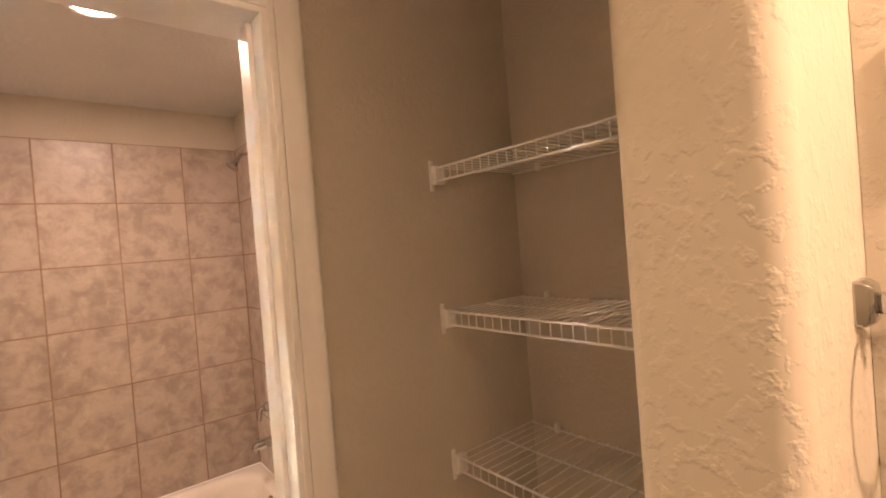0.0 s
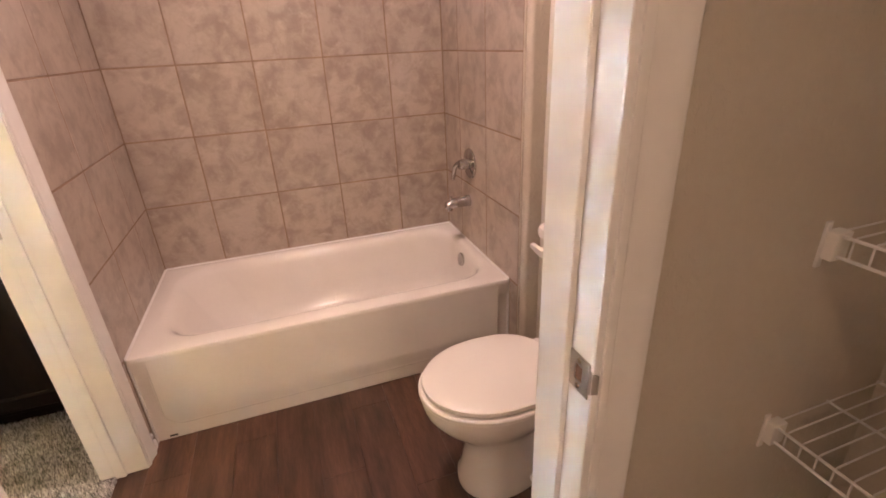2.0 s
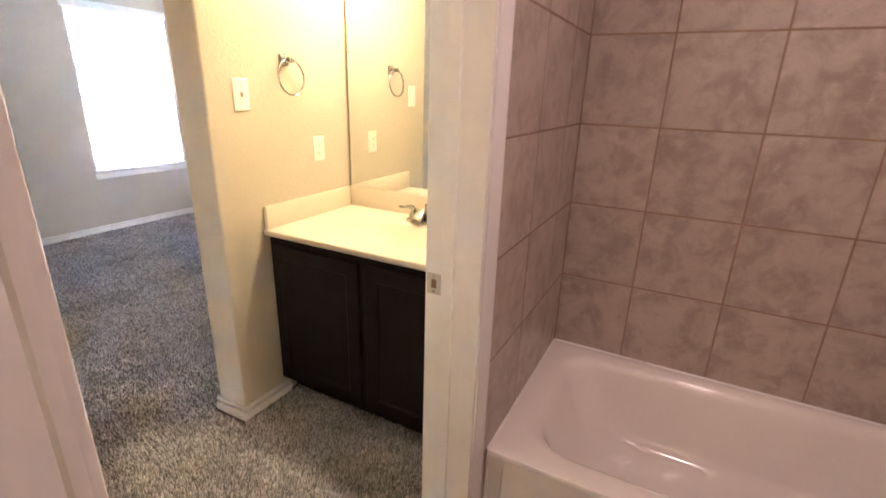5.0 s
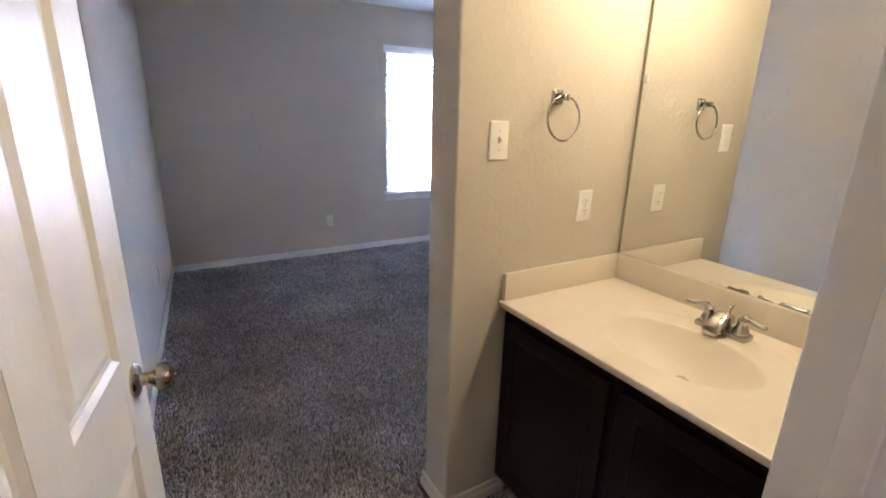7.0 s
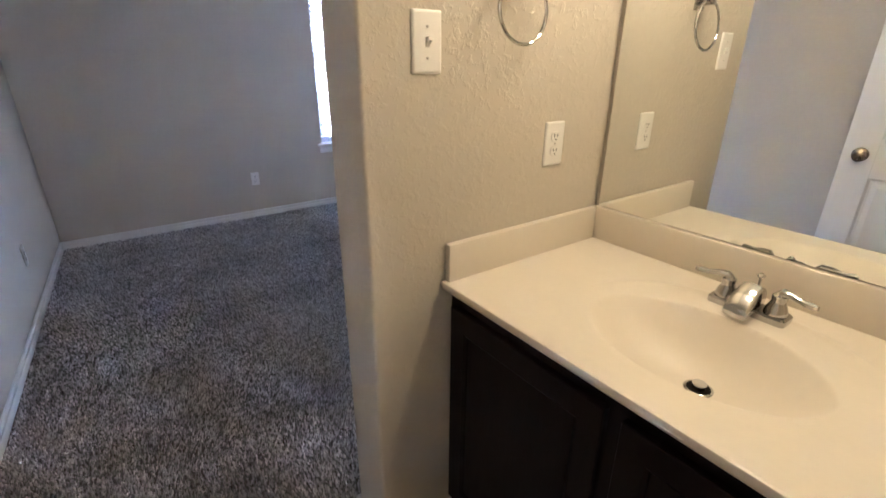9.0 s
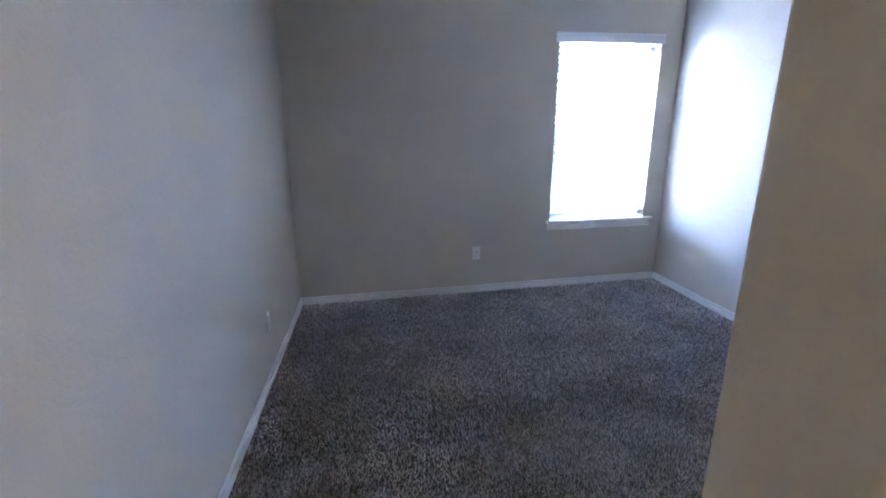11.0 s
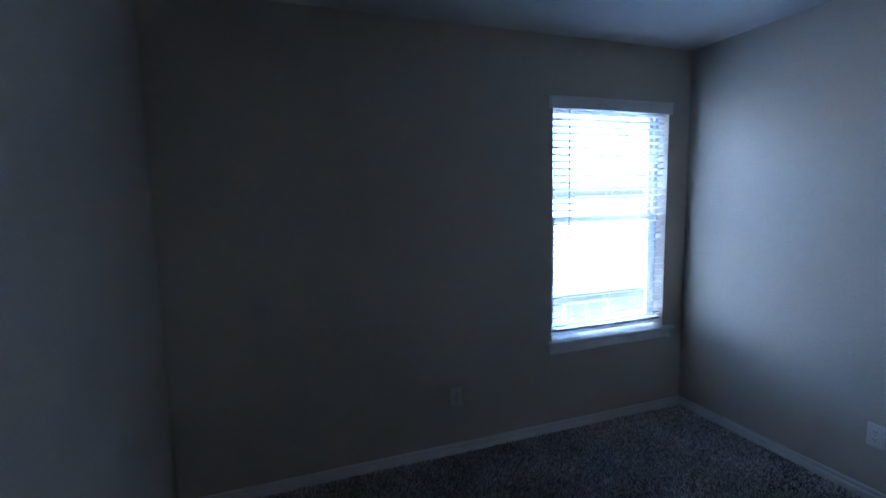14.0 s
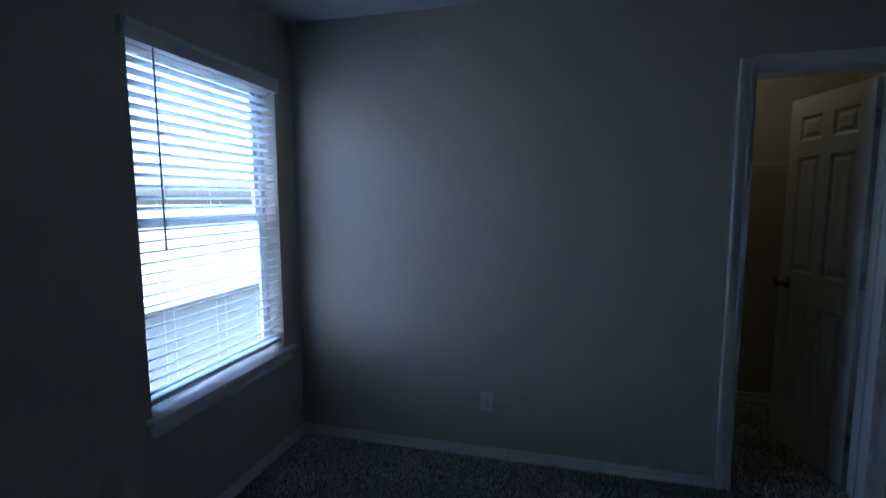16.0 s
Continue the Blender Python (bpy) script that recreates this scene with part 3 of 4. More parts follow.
def spout():
    root = thing("tub_spout", (1.04, 2.725, 0.640), "chrome tub spout on the tile", "spout")
    bm = B()
    rings = []
    for x, rz, ry, dz in ((0, 0.030, 0.030, 0), (-0.03, 0.029, 0.029, 0), (-0.07, 0.026, 0.027, -0.002), (-0.11, 0.023, 0.025, -0.007), (-0.128, 0.018, 0.021, -0.012), (-0.133, 0.010, 0.012, -0.015)):
        rings.append([(x, ry * math.cos(t), dz + rz * math.sin(t)) for t in [2 * math.pi * i / 20 for i in range(20)]])
    loft(bm, rings)
    cyl(bm, (-0.108, 0, -0.012), (-0.108, 0, -0.040), 0.014, n=16)
    part("body", bm, CHROME, root)
    bm = B()
    cyl(bm, (-0.1, 0, 0.012), (-0.1, 0, 0.034), 0.005, 0.007, 12)
    part("diverter_pull", bm, CHROME, root)


def shower():
    root = thing("shower_head", (1.04, 2.70, 2.20), "chrome shower head on a bent arm", "shower head")
    bm = B()
    lathe(bm, [(0, 0), (0.032, 0), (0.030, 0.008), (0.012, 0.012), (0, 0.012)], (0, 0, 0), (-1, 0, 0), 20)
    part("flange", bm, CHROME, root)
    bm = B()
    tube(bm, [(0, 0, 0), (-0.04, 0, 0.004), (-0.07, 0, -0.006), (-0.095, 0, -0.032)], 0.009, 10)
    part("arm", bm, CHROME, root)
    bm = B()
    d = Vector((-0.6, 0, -0.8))
    lathe(bm, [(0.010, -0.004), (0.014, 0.008), (0.013, 0.018), (0.030, 0.045), (0.034, 0.052), (0.033, 0.058), (0.0, 0.058)], (-0.090, 0, -0.028), d, 24)
    part("head", bm, CHROME, root)


valve()
spout()
shower()


def egg(cx, a_front, a_back, b, z, n=48, p=2.05, back=0.0):
    """An egg outline whose nose points to -x; back squares off its other end."""
    pts = []
    for i in range(n):
        t = 2 * math.pi * i / n
        c, s = math.cos(t), math.sin(t)
        ax = a_back if c > 0 else a_front
        q = back if c > 0 and back else p
        pts.append((cx + ax * math.copysign(abs(c) ** (2 / q), c), b * math.copysign(abs(s) ** (2 / q), s), z))
    return pts


def toilet():
    root = thing("toilet", (1.185, 1.668, 0.0), "white two-piece toilet with the seat lid closed", "toilet")
    bx = -0.50
    bm = B()
    spec = [(0.13, 0.19, 0.115, 0.0), (0.13, 0.19, 0.115, 0.03), (0.115, 0.185, 0.10, 0.06), (0.105, 0.18, 0.092, 0.14), (0.11, 0.18, 0.092, 0.20), (0.15, 0.19, 0.115, 0.25), (0.20, 0.205, 0.150, 0.30), (0.232, 0.22, 0.176, 0.350), (0.240, 0.225, 0.183, 0.385), (0.236, 0.222, 0.180, 0.400)]
    loft(bm, [egg(bx, f, k, b, z) for f, k, b, z in spec])
    part("bowl", bm, PORCELAIN, root)
    bm = B()
    rings = [rrect(-0.20, 0, 0.115, 0.105, 0.03, 0.0, 5), rrect(-0.20, 0, 0.115, 0.095, 0.03, 0.2, 5), rrect(-0.20, 0, 0.14, 0.14, 0.04, 0.36, 5), rrect(-0.20, 0, 0.14, 0.145, 0.04, 0.405, 5), rrect(-0.20, 0, 0.135, 0.14, 0.04, 0.412, 5)]
    loft(bm, rings)
    part("pedestal", bm, PORCELAIN, root)
    bm = B()
    loft(bm, [egg(bx, 0.238, 0.205, 0.186, 0.402, back=2.7), egg(bx, 0.245, 0.21, 0.193, 0.408, back=2.7), egg(bx, 0.245, 0.21, 0.193, 0.420, back=2.7), egg(bx, 0.241, 0.207, 0.189, 0.425, back=2.7)])
    seat = part("seat", bm, SEAT, root)
    bm = B()
    loft(bm, [egg(bx, 0.228, 0.206, 0.177, 0.4290, back=2.7), egg(bx, 0.233, 0.21, 0.182, 0.433, back=2.7), egg(bx, 0.231, 0.208, 0.180, 0.444, back=2.7), egg(bx, 0.222, 0.198, 0.171, 0.449, back=2.7), egg(bx, 0.15, 0.13, 0.11, 0.452, back=2.7)])
    part("seat_lid", bm, SEAT, root)
    for s in (-1, 1):
        bm = B()
        box(bm, bx + 0.200, bx + 0.238, s * 0.075 - 0.017, s * 0.075 + 0.017, 0.414, 0.436, 0.006)
        part("hinge_cap", bm, SEAT, root)
        bm = B()
        lathe(bm, [(0.014, 0), (0.013, 0.012), (0.007, 0.018), (0, 0.019)], (bx + 0.10, s * 0.100, 0.03), (0, 0, 1), 14)
        part("bolt_cap", bm, PORCELAIN, root)
    bm = B()
    rings = []
    for a, b, r, z, cx in ((0.056, 0.165, 0.04, 0.413, -0.141), (0.064, 0.178, 0.05, 0.44, -0.143), (0.074, 0.205, 0.05, 0.60, -0.148), (0.078, 0.217, 0.05, 0.765, -0.151), (0.078, 0.217, 0.05, 0.775, -0.151)):
        rings.append(rrect(cx, 0, a, b, r, z, 8))
    loft(bm, rings)
    tank = part("tank", bm, PORCELAIN, root)
    bm = B()
    rings = [rrect(-0.155, 0, a, b, 0.045, z, 8) for a, b, z in ((0.078, 0.219, 0.776), (0.087, 0.231, 0.782), (0.089, 0.233, 0.80), (0.087, 0.230, 0.812), (0.081, 0.222, 0.818), (0.046, 0.15, 0.821))]
    loft(bm, rings)
    part("tank_lid", bm, PORCELAIN, root)
    bm = B()
    box(bm, -0.246, -0.222, 0.146, 0.184, 0.716, 0.748, 0.004)
    loft(bm, [[(-0.242 - k, y, z - h), (-0.242 - k, y, z + h), (-0.256 - k, y, z + h * 0.8), (-0.256 - k, y, z - h * 0.8)] for k, y, z, h in ((0.0, 0.150, 0.733, 0.014), (0.002, 0.185, 0.737, 0.012), (0.004, 0.205, 0.741, 0.010), (0.006, 0.218, 0.743, 0.008))])
    part("flush_lever", bm, PLASTIC, root, "white plastic flush lever")
    bm = B()
    lathe(bm, [(0, 0), (0.022, 0), (0.022, 0.001), (0, 0.001)], (-0.2262, 0.0, 0.650), (-1, 0, 0.03), 24)
    st = part("sticker", bm, STICKER, tank, "round white water-saving sticker")
    bm = B()
    d, u, w = axes((-1, 0, 0.04))
    o, n = Vector((-0.2274, 0.0, 0.650)), 28
    ring = [[o + d * h + (Vector((0, 1, 0)) * math.cos(2 * math.pi * i / n) + Vector((0, 0, 1)) * math.sin(2 * math.pi * i / n)) * r for i in range(n)] for r, h in ((0.0185, 0), (0.0185, 0.0005), (0.0165, 0.0005), (0.0165, 0))]
    loft(bm, ring, False, False)
    tri = [(0.0075 * math.cos(a), 0.0075 * math.sin(a)) for a in (math.pi / 2, math.pi * 1.15, math.pi * 1.85)]
    loft(bm, [[Vector((-0.2274 - h, 0.0 + p, 0.649 + q)) for p, q in tri] for h in (0, 0.0006)])
    part("print", bm, STICKER_BLUE, st)
    bm = B()
    tri = [(0.006 * math.cos(a), 0.006 * math.sin(a) - 0.004) for a in (math.pi / 2, math.pi * 1.15, math.pi * 1.85)]
    loft(bm, [[Vector((-0.2280 - h, 0.0 + p, 0.649 + q)) for p, q in tri] for h in (0, 0.0006)])
    part("print", bm, STICKER_GREEN, st)
    bm = B()
    for k, w in ((0, 0.010), (1, 0.006)):
        box(bm, -0.2262, -0.2250, -w, w, 0.6185 - 0.006 * k, 0.6205 - 0.006 * k)
    part("caption", bm, STICKER_BLUE, tank, "faint line of tiny printed letters")
    bm = B()
    for x0, x1, z0, z1 in ((-0.178, -0.150, 0.628, 0.6305), (-0.178, -0.150, 0.6155, 0.618), (-0.178, -0.1755, 0.618, 0.628), (-0.1525, -0.150, 0.618, 0.628), (-0.172, -0.156, 0.621, 0.625)):
        box(bm, x0, x1, -0.2095, -0.2060, z0, z1)
    part("maker_mark", bm, STEEL, tank, "small grey printed badge")


toilet()


# bracket of a chrome towel bar; only the bracket is modelled
def towel_bar_bracket():
    root = thing("towel_bar_bracket", (EAST, 2.005, 1.565), "small chrome towel-bar bracket fixed to the wall beside the tub", "holder")
    bm = B()
    box(bm, -0.012, 0.0, -0.025, 0.025, -0.025, 0.025, 0.004)
    part("base_plate", bm, CHROME, root)
    bm = B()
    box(bm, -0.055, -0.012, -0.011, 0.011, -0.011, 0.011, 0.003)
    part("post", bm, CHROME, root)


towel_bar_bracket()


def recessed_light():
    root = thing("ceiling_light", (0.332, 1.971, CEIL), "round white recessed ceiling light, switched on", "ceiling light")
    bm = B()
    n = 40
    loft(bm, [[(r * math.cos(2 * math.pi * i / n), r * math.sin(2 * math.pi * i / n), z) for i in range(n)] for r, z in ((0.088, 0.0), (0.088, -0.006), (0.072, -0.010), (0.066, -0.006), (0.066, 0.0))], cap0=False, cap1=False)
    part("trim_ring", bm, TRIM, root)
    bm = B()
    lathe(bm, [(0, 0), (0.066, 0), (0.066, 0.003), (0, 0.003)], (0, 0, -0.001), (0, 0, -1), 36)
    part("diffuser", bm, LAMP_GLOW, root, "glowing white diffuser")


recessed_light()


# ---- vanity ----
VX0, VX1, VY0, VYB, VZ = -1.68, -0.65, 2.508, 3.115, 0.862


def vanity():
    root = thing("vanity_cabinet", ((VX0 + VX1) / 2, 2.60, 0), "dark espresso vanity cabinet with two shaker doors", "cabinet")
    cx = (VX0 + VX1) / 2
    hw = (VX1 - VX0) / 2 - 0.004
    yf = 2.542 - 2.60
    yb = VYB - 0.004 - 2.60
    top = VZ - 0.032
    bm = B()
    box(bm, -hw, -hw + 0.016, yf + 0.020, yb, 0.10, top)
    box(bm, hw - 0.016, hw, yf + 0.020, yb, 0.10, top)
    box(bm, -hw + 0.016, hw - 0.016, yb - 0.008, yb, 0.10, top)
    box(bm, -hw + 0.016, hw - 0.016, yf + 0.020, yb - 0.008, 0.10, 0.116)
    box(bm, -hw, hw, yf + 0.085, yb, 0.0, 0.10)
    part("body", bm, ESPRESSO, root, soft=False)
    bm = B()
    st = 0.04
    for b in ((-hw, -hw + st, 0.10, top), (hw - st, hw, 0.10, top), (-0.03, 0.03, 0.10, top), (-hw + st, -0.03, top - 0.05, top), (0.03, hw - st, top - 0.05, top), (-hw + st, -0.03, 0.10, 0.15), (0.03, hw - st, 0.10, 0.15)):
        box(bm, b[0], b[1], yf, yf + 0.019, b[2], b[3], 0.0008, 1)
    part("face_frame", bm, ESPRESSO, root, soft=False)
    for s in (-1, 1):
        xa, xb = sorted((s * 0.018, s * (hw - 0.022)))
        z0, z1 = 0.125, top - 0.035
        bm = B()
        r = 0.058
        y0, y1 = yf - 0.020, yf - 0.001
        e = 0.002
        loops = [(0.0, y1), (0.0, y0 + e), (e, y0), (r - e, y0), (r, y0 + e), (r, y1)]
        loft(bm, [[(xa + i, y, z0 + i), (xb - i, y, z0 + i), (xb - i, y, z1 - i), (xa + i, y, z1 - i)] for i, y in loops], cap0=False, cap1=False)
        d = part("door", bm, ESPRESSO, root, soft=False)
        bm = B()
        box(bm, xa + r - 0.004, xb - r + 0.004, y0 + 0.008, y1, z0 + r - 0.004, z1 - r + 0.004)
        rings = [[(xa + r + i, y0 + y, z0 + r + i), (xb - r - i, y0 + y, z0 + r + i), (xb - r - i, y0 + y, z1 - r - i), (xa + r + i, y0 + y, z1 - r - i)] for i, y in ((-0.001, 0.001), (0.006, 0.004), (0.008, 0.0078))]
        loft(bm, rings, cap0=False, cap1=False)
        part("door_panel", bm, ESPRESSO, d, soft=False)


vanity()


def countertop():
    x0, x1, y0, y1 = VX0 + 0.002, VX1 - 0.002, VY0, VYB - 0.002
    root = thing("countertop", ((x0 + x1) / 2, (y0 + y1) / 2, VZ - 0.03), "cream cultured-marble vanity top with an integral oval basin", "countertop")
    ox, oy, oz = (x0 + x1) / 2, (y0 + y1) / 2, VZ - 0.03
    bx, by, ba, bb, depth = -1.155, 2.765, 0.232, 0.158, 0.110

    def height(x, y):
        r = math.hypot((x - bx) / ba, (y - by) / bb)
        z = VZ
        ro = math.hypot((x - bx - 0.02) / 0.30, (y - by - 0.02) / 0.24)
        back = min(max((y - by + 0.06) / 0.12, 0.0), 1.0)
        z += back * 0.0034 * math.exp(-((ro - 1.0) / 0.032) ** 2)
        if r < 1.0:
            q = 1 - r
            z -= depth * (1 - (1 - min(q / 0.78, 1.0)) ** 1.7)
        rl = max(0.0, 1 - abs(r - 1.0) / 0.12)
        z -= 0.0012 * rl
        return z

    nx, ny = 220, 136
    bm = B()
    grid = [[bm.verts.new((x0 + (x1 - x0) * i / nx - ox, y0 + 0.006 + (y1 - y0 - 0.006) * j / ny - oy, height(x0 + (x1 - x0) * i / nx, y0 + 0.006 + (y1 - y0 - 0.006) * j / ny) - oz)) for i in range(nx + 1)] for j in range(ny + 1)]
    for j in range(ny):
        for i in range(nx):
            bm.faces.new((grid[j][i], grid[j][i + 1], grid[j + 1][i + 1], grid[j + 1][i]))
    sec = [(0.006, 0.030), (0.0015, 0.0285), (0.0, 0.025), (0.0, 0.018), (0.004, 0.015), (0.004, 0.010), (0.008, 0.004), (0.014, 0.0), (0.08, 0.0)]
    rows = [[bm.verts.new((x - ox, y0 + a - oy, b)) for a, b in sec] for x in (x0, x1)]
    for k in range(len(sec) - 1):
        bm.faces.new((rows[0][k], rows[0][k + 1], rows[1][k + 1], rows[1][k]))
    bmesh.ops.remove_doubles(bm, verts=bm.verts, dist=0.0002)
    part("slab", bm, MARBLE, root)
    bm = B()
    box(bm, x0 - ox, x1 - ox, y1 - 0.020 - oy, y1 - oy, 0.028, 0.030 + 0.102, 0.004)
    part("backsplash", bm, MARBLE, root)
    bm = B()
    box(bm, x0 - ox, x0 + 0.020 - ox, y0 + 0.012 - oy, y1 - 0.020 - oy, 0.028, 0.030 + 0.102, 0.004)
    part("side_splash", bm, MARBLE, root)
    dx, dy = -1.135 - ox, 2.782 - oy
    dz = height(-1.135, 2.782) - oz
    bm = B()
    lathe(bm, [(0.0, 0.0), (0.028, 0.0), (0.029, 0.003), (0.024, 0.005), (0.020, 0.002), (0, 0.002)], (dx, dy, dz), (0, 0, 1), 28)
    dr = part("drain", bm, CHROME, root, "chrome pop-up drain")
    # black collar painted in for the shade under the raised stopper
    bm = B()
    lathe(bm, [(0.0225, 0.002), (0.0225, 0.0055), (0.0135, 0.0056), (0.0130, 0.0140), (0, 0.0140)], (dx, dy, dz), (0, 0, 1), 24)
    part("drain_gap", bm, BLACK, dr)
    bm = B()
    lathe(bm, [(0.0132, 0.0135), (0.0142, 0.0150), (0.0138, 0.0165), (0.010, 0.0172), (0, 0.0175)], (dx, dy, dz), (0, 0, 1), 24)
    part("stopper", bm, STEEL, dr)
    bm = B()
    box(bm, -1.155 - 0.014 - ox, -1.155 + 0.014 - ox, 2.645 - oy - 0.002, 2.645 - oy + 0.002, 0.03 - 0.047, 0.03 - 0.039, 0.0015, 1)
    part("overflow_slot", bm, BLACK, root)


countertop()


def faucet():
    root = thing("faucet", (-1.155, 2.995, VZ - 0.002), "chrome two-handle centerset faucet on the vanity top", "faucet")
    bm = B()
    rings = [rrect(0, 0, a, b, 0.010, z, 6) for a, b, z in ((0.080, 0.027, 0.0), (0.081, 0.028, 0.004), (0.081, 0.028, 0.015), (0.078, 0.025, 0.019), (0.072, 0.020, 0.020))]
    loft(bm, rings)
    part("base", bm, CHROME, root)
    bm = B()
    rings = []
    for y, z, w, h in ((0.020, 0.022, 0.022, 0.012), (0.010, 0.036, 0.025, 0.028), (-0.010, 0.040, 0.026, 0.032), (-0.034, 0.036, 0.026, 0.027), (-0.056, 0.029, 0.026, 0.020), (-0.072, 0.022, 0.025, 0.014), (-0.075, 0.020, 0.024, 0.011)):
        ring = []
        for i in range(28):
            t = 2 * math.pi * i / 28
            c, d = math.cos(t), math.sin(t)
            ring.append((w * math.copysign(abs(c) ** 0.55, c), y + 0.12 * h * d, z + h * math.copysign(abs(d) ** 0.55, d)))
        rings.append(ring)
    loft(bm, rings)
    part("spout", bm, CHROME, root)
    bm = B()
    cyl(bm, (0, 0.024, 0.02), (0, 0.024, 0.078), 0.0028, n=8)
    lathe(bm, [(0.003, 0), (0.008, 0.004), (0.008, 0.008), (0.004, 0.012), (0, 0.012)], (0, 0.024, 0.076), (0, 0, 1), 12)
    part("lift_rod", bm, CHROME, root)
    for s in (-1, 1):
        bm = B()
        lathe(bm, [(0.024, 0.0), (0.0235, 0.010), (0.021, 0.020), (0.0165, 0.030), (0.0135, 0.038), (0.0150, 0.044), (0.0150, 0.050), (0.010, 0.055), (0.0, 0.056)], (s * 0.052, 0, 0.012), (0, 0, 1), 20)
        part("handle_body", bm, CHROME, root)
        bm = B()
        tube(bm, [(s * 0.050, 0.0, 0.062), (s * 0.058, -0.002, 0.071), (s * 0.075, -0.006, 0.072), (s * 0.095, -0.010, 0.067), (s * 0.115, -0.014, 0.067), (s * 0.124, -0.016, 0.068)], [0.010, 0.0105, 0.0075, 0.006, 0.0075, 0.005], 10)
        part("lever", bm, CHROME, root)


faucet()


def mirror():
    root = thing("wall_mirror", (-1.16, 3.115, 0.964), "large frameless wall mirror over the vanity", "mirror")
    bm = B()
    box(bm, -0.500, 0.495, -0.012, -0.006, 0.003, 1.02)
    part("glass", bm, MIRROR, root, soft=False)
    for x, z in ((-0.49, 0.66), (0.35, 1.005)):
        bm = B()
        box(bm, x - 0.010, x + 0.010, -0.015, -0.001, z, z + 0.03, 0.002, 1)
        part("clip", bm, PLASTIC, root)


mirror()


def towel_ring(at, rz, label, reach=0.052, k=1.0):
    """Fixed to a wall that faces local -y ... the ring hangs in front of it."""
    root = thing("towel_ring", at, label, "towel ring", "towel rings", rz)
    bm = B()
    rings = [rrect(0, 0, a * k, a * k, 0.003, z, 3) for a, z in ((0.024, 0.0), (0.024, 0.006), (0.019, 0.012), (0.014, 0.013))]
    loft(bm, [[(x, -z, y) for x, y, z in r] for r in rings])
    part("base_plate", bm, CHROME, root)
    bm = B()
    box(bm, -0.011 * k, 0.011 * k, -reach, -0.012, -0.011 * k, 0.011 * k, 0.003)
    part("post", bm, CHROME, root)
    bm = B()
    R, r = 0.072 * k, 0.0042 * k
    n = 48
    loft_pts = [(R * math.sin(2 * math.pi * i / n), 0.010 - reach + 0.006 * math.cos(2 * math.pi * i / n), -R + 0.004 + R * math.cos(2 * math.pi * i / n)) for i in range(n + 1)]
    tube(bm, loft_pts, r, 10)
    part("ring", bm, CHROME, root)


towel_ring((-1.68, 2.700, 1.560), 90, "square-based chrome towel ring on the cream wall")
towel_ring((0.688, 0.208, 1.567), 0, "square-based chrome towel ring on the tan wall", 0.052, 0.75)


def wall_plate(at, rz, kind, label, size=(0.070, 0.116)):
    """Local -y points out of the wall."""
    root = thing("light_switch" if kind == "switch" else "wall_outlet", at, label, "light switch" if kind == "switch" else "wall outlet", "" if kind == "switch" else "wall outlets", rz)
    w, h = size[0] / 2, size[1] / 2
    bm = B()
    rings = [rrect(0, 0, a, b, 0.004, z, 3) for a, b, z in ((w, h, 0.0), (w, h, 0.0025), (w - 0.003, h - 0.003, 0.0055), (w - 0.006, h - 0.006, 0.006))]
    loft(bm, [[(x, -z, y) for x, y, z in r] for r in rings])
    plate = part("plate", bm, PLASTIC, root)
    if kind == "switch":
        bm = B()
        loft(bm, [[(x, y, z) for x, z in ((-0.0045, a), (0.0045, a), (0.0045, b), (-0.0045, b))] for y, a, b in ((-0.005, -0.011, 0.011), (-0.009, -0.004, 0.010), (-0.017, 0.004, 0.011))])
        part("toggle", bm, PLASTIC, root)
        for z in (-0.030, 0.030):
            bm = B()
            lathe(bm, [(0.003, 0), (0.0028, 0.0012), (0, 0.0014)], (0, -0.0058, z), (0, -1, 0), 10)
            part("screw", bm, STEEL, root)
    else:
        for z in (-0.0195, 0.0195):
            bm = B()
            ring = [(0.017 * math.cos(t), max(-0.0135, min(0.0135, 0.017 * math.sin(t)))) for t in [2 * math.pi * i / 24 for i in range(24)]]
            loft(bm, [[(x * k, -y, z + q * k) for x, q in ring] for y, k in ((0.005, 1.0), (0.0075, 1.0), (0.0082, 0.95))])
            face = part("receptacle", bm, PLASTIC, root)
            bm = B()
            for x, hh in ((-0.0063, 0.0045), (0.0063, 0.0035)):
                box(bm, x - 0.0011, x + 0.0011, -0.0088, -0.0078, z + 0.003 - hh, z + 0.003 + hh)
            cyl(bm, (0, -0.0078, z - 0.008), (0, -0.0088, z - 0.008), 0.0023, n=8)
            part("slots", bm, BLACK, face)
        bm = B()
        lathe(bm, [(0.003, 0), (0.0028, 0.0012), (0, 0.0014)], (0, -0.0058, 0), (0, -1, 0), 10)
        part("screw", bm, STEEL, root)


wall_plate((-1.68, 2.468, 1.420), 90, "switch", "cream single toggle light switch on the textured wall", (0.074, 0.122))
wall_plate((-1.68, 2.886, 1.176), 90, "outlet", "cream duplex outlet above the vanity backsplash", (0.074, 0.118))
wall_plate((-5.21, 2.936, 0.360), 90, "outlet", "white duplex outlet low on the bedroom wall")
wall_plate((-4.035, 4.69, 0.340), 0, "outlet", "white duplex outlet low on the daylit bedroom wall", (0.074, 0.118))
wall_plate((-4.13, south_y(-4.13), 0.35), 176.9, "outlet", "white duplex outlet on the long bedroom wall")
wall_plate((0.73, 0.150, 1.715), -90, "outlet", "white cover plate on the tan wall", (0.074, 0.118))


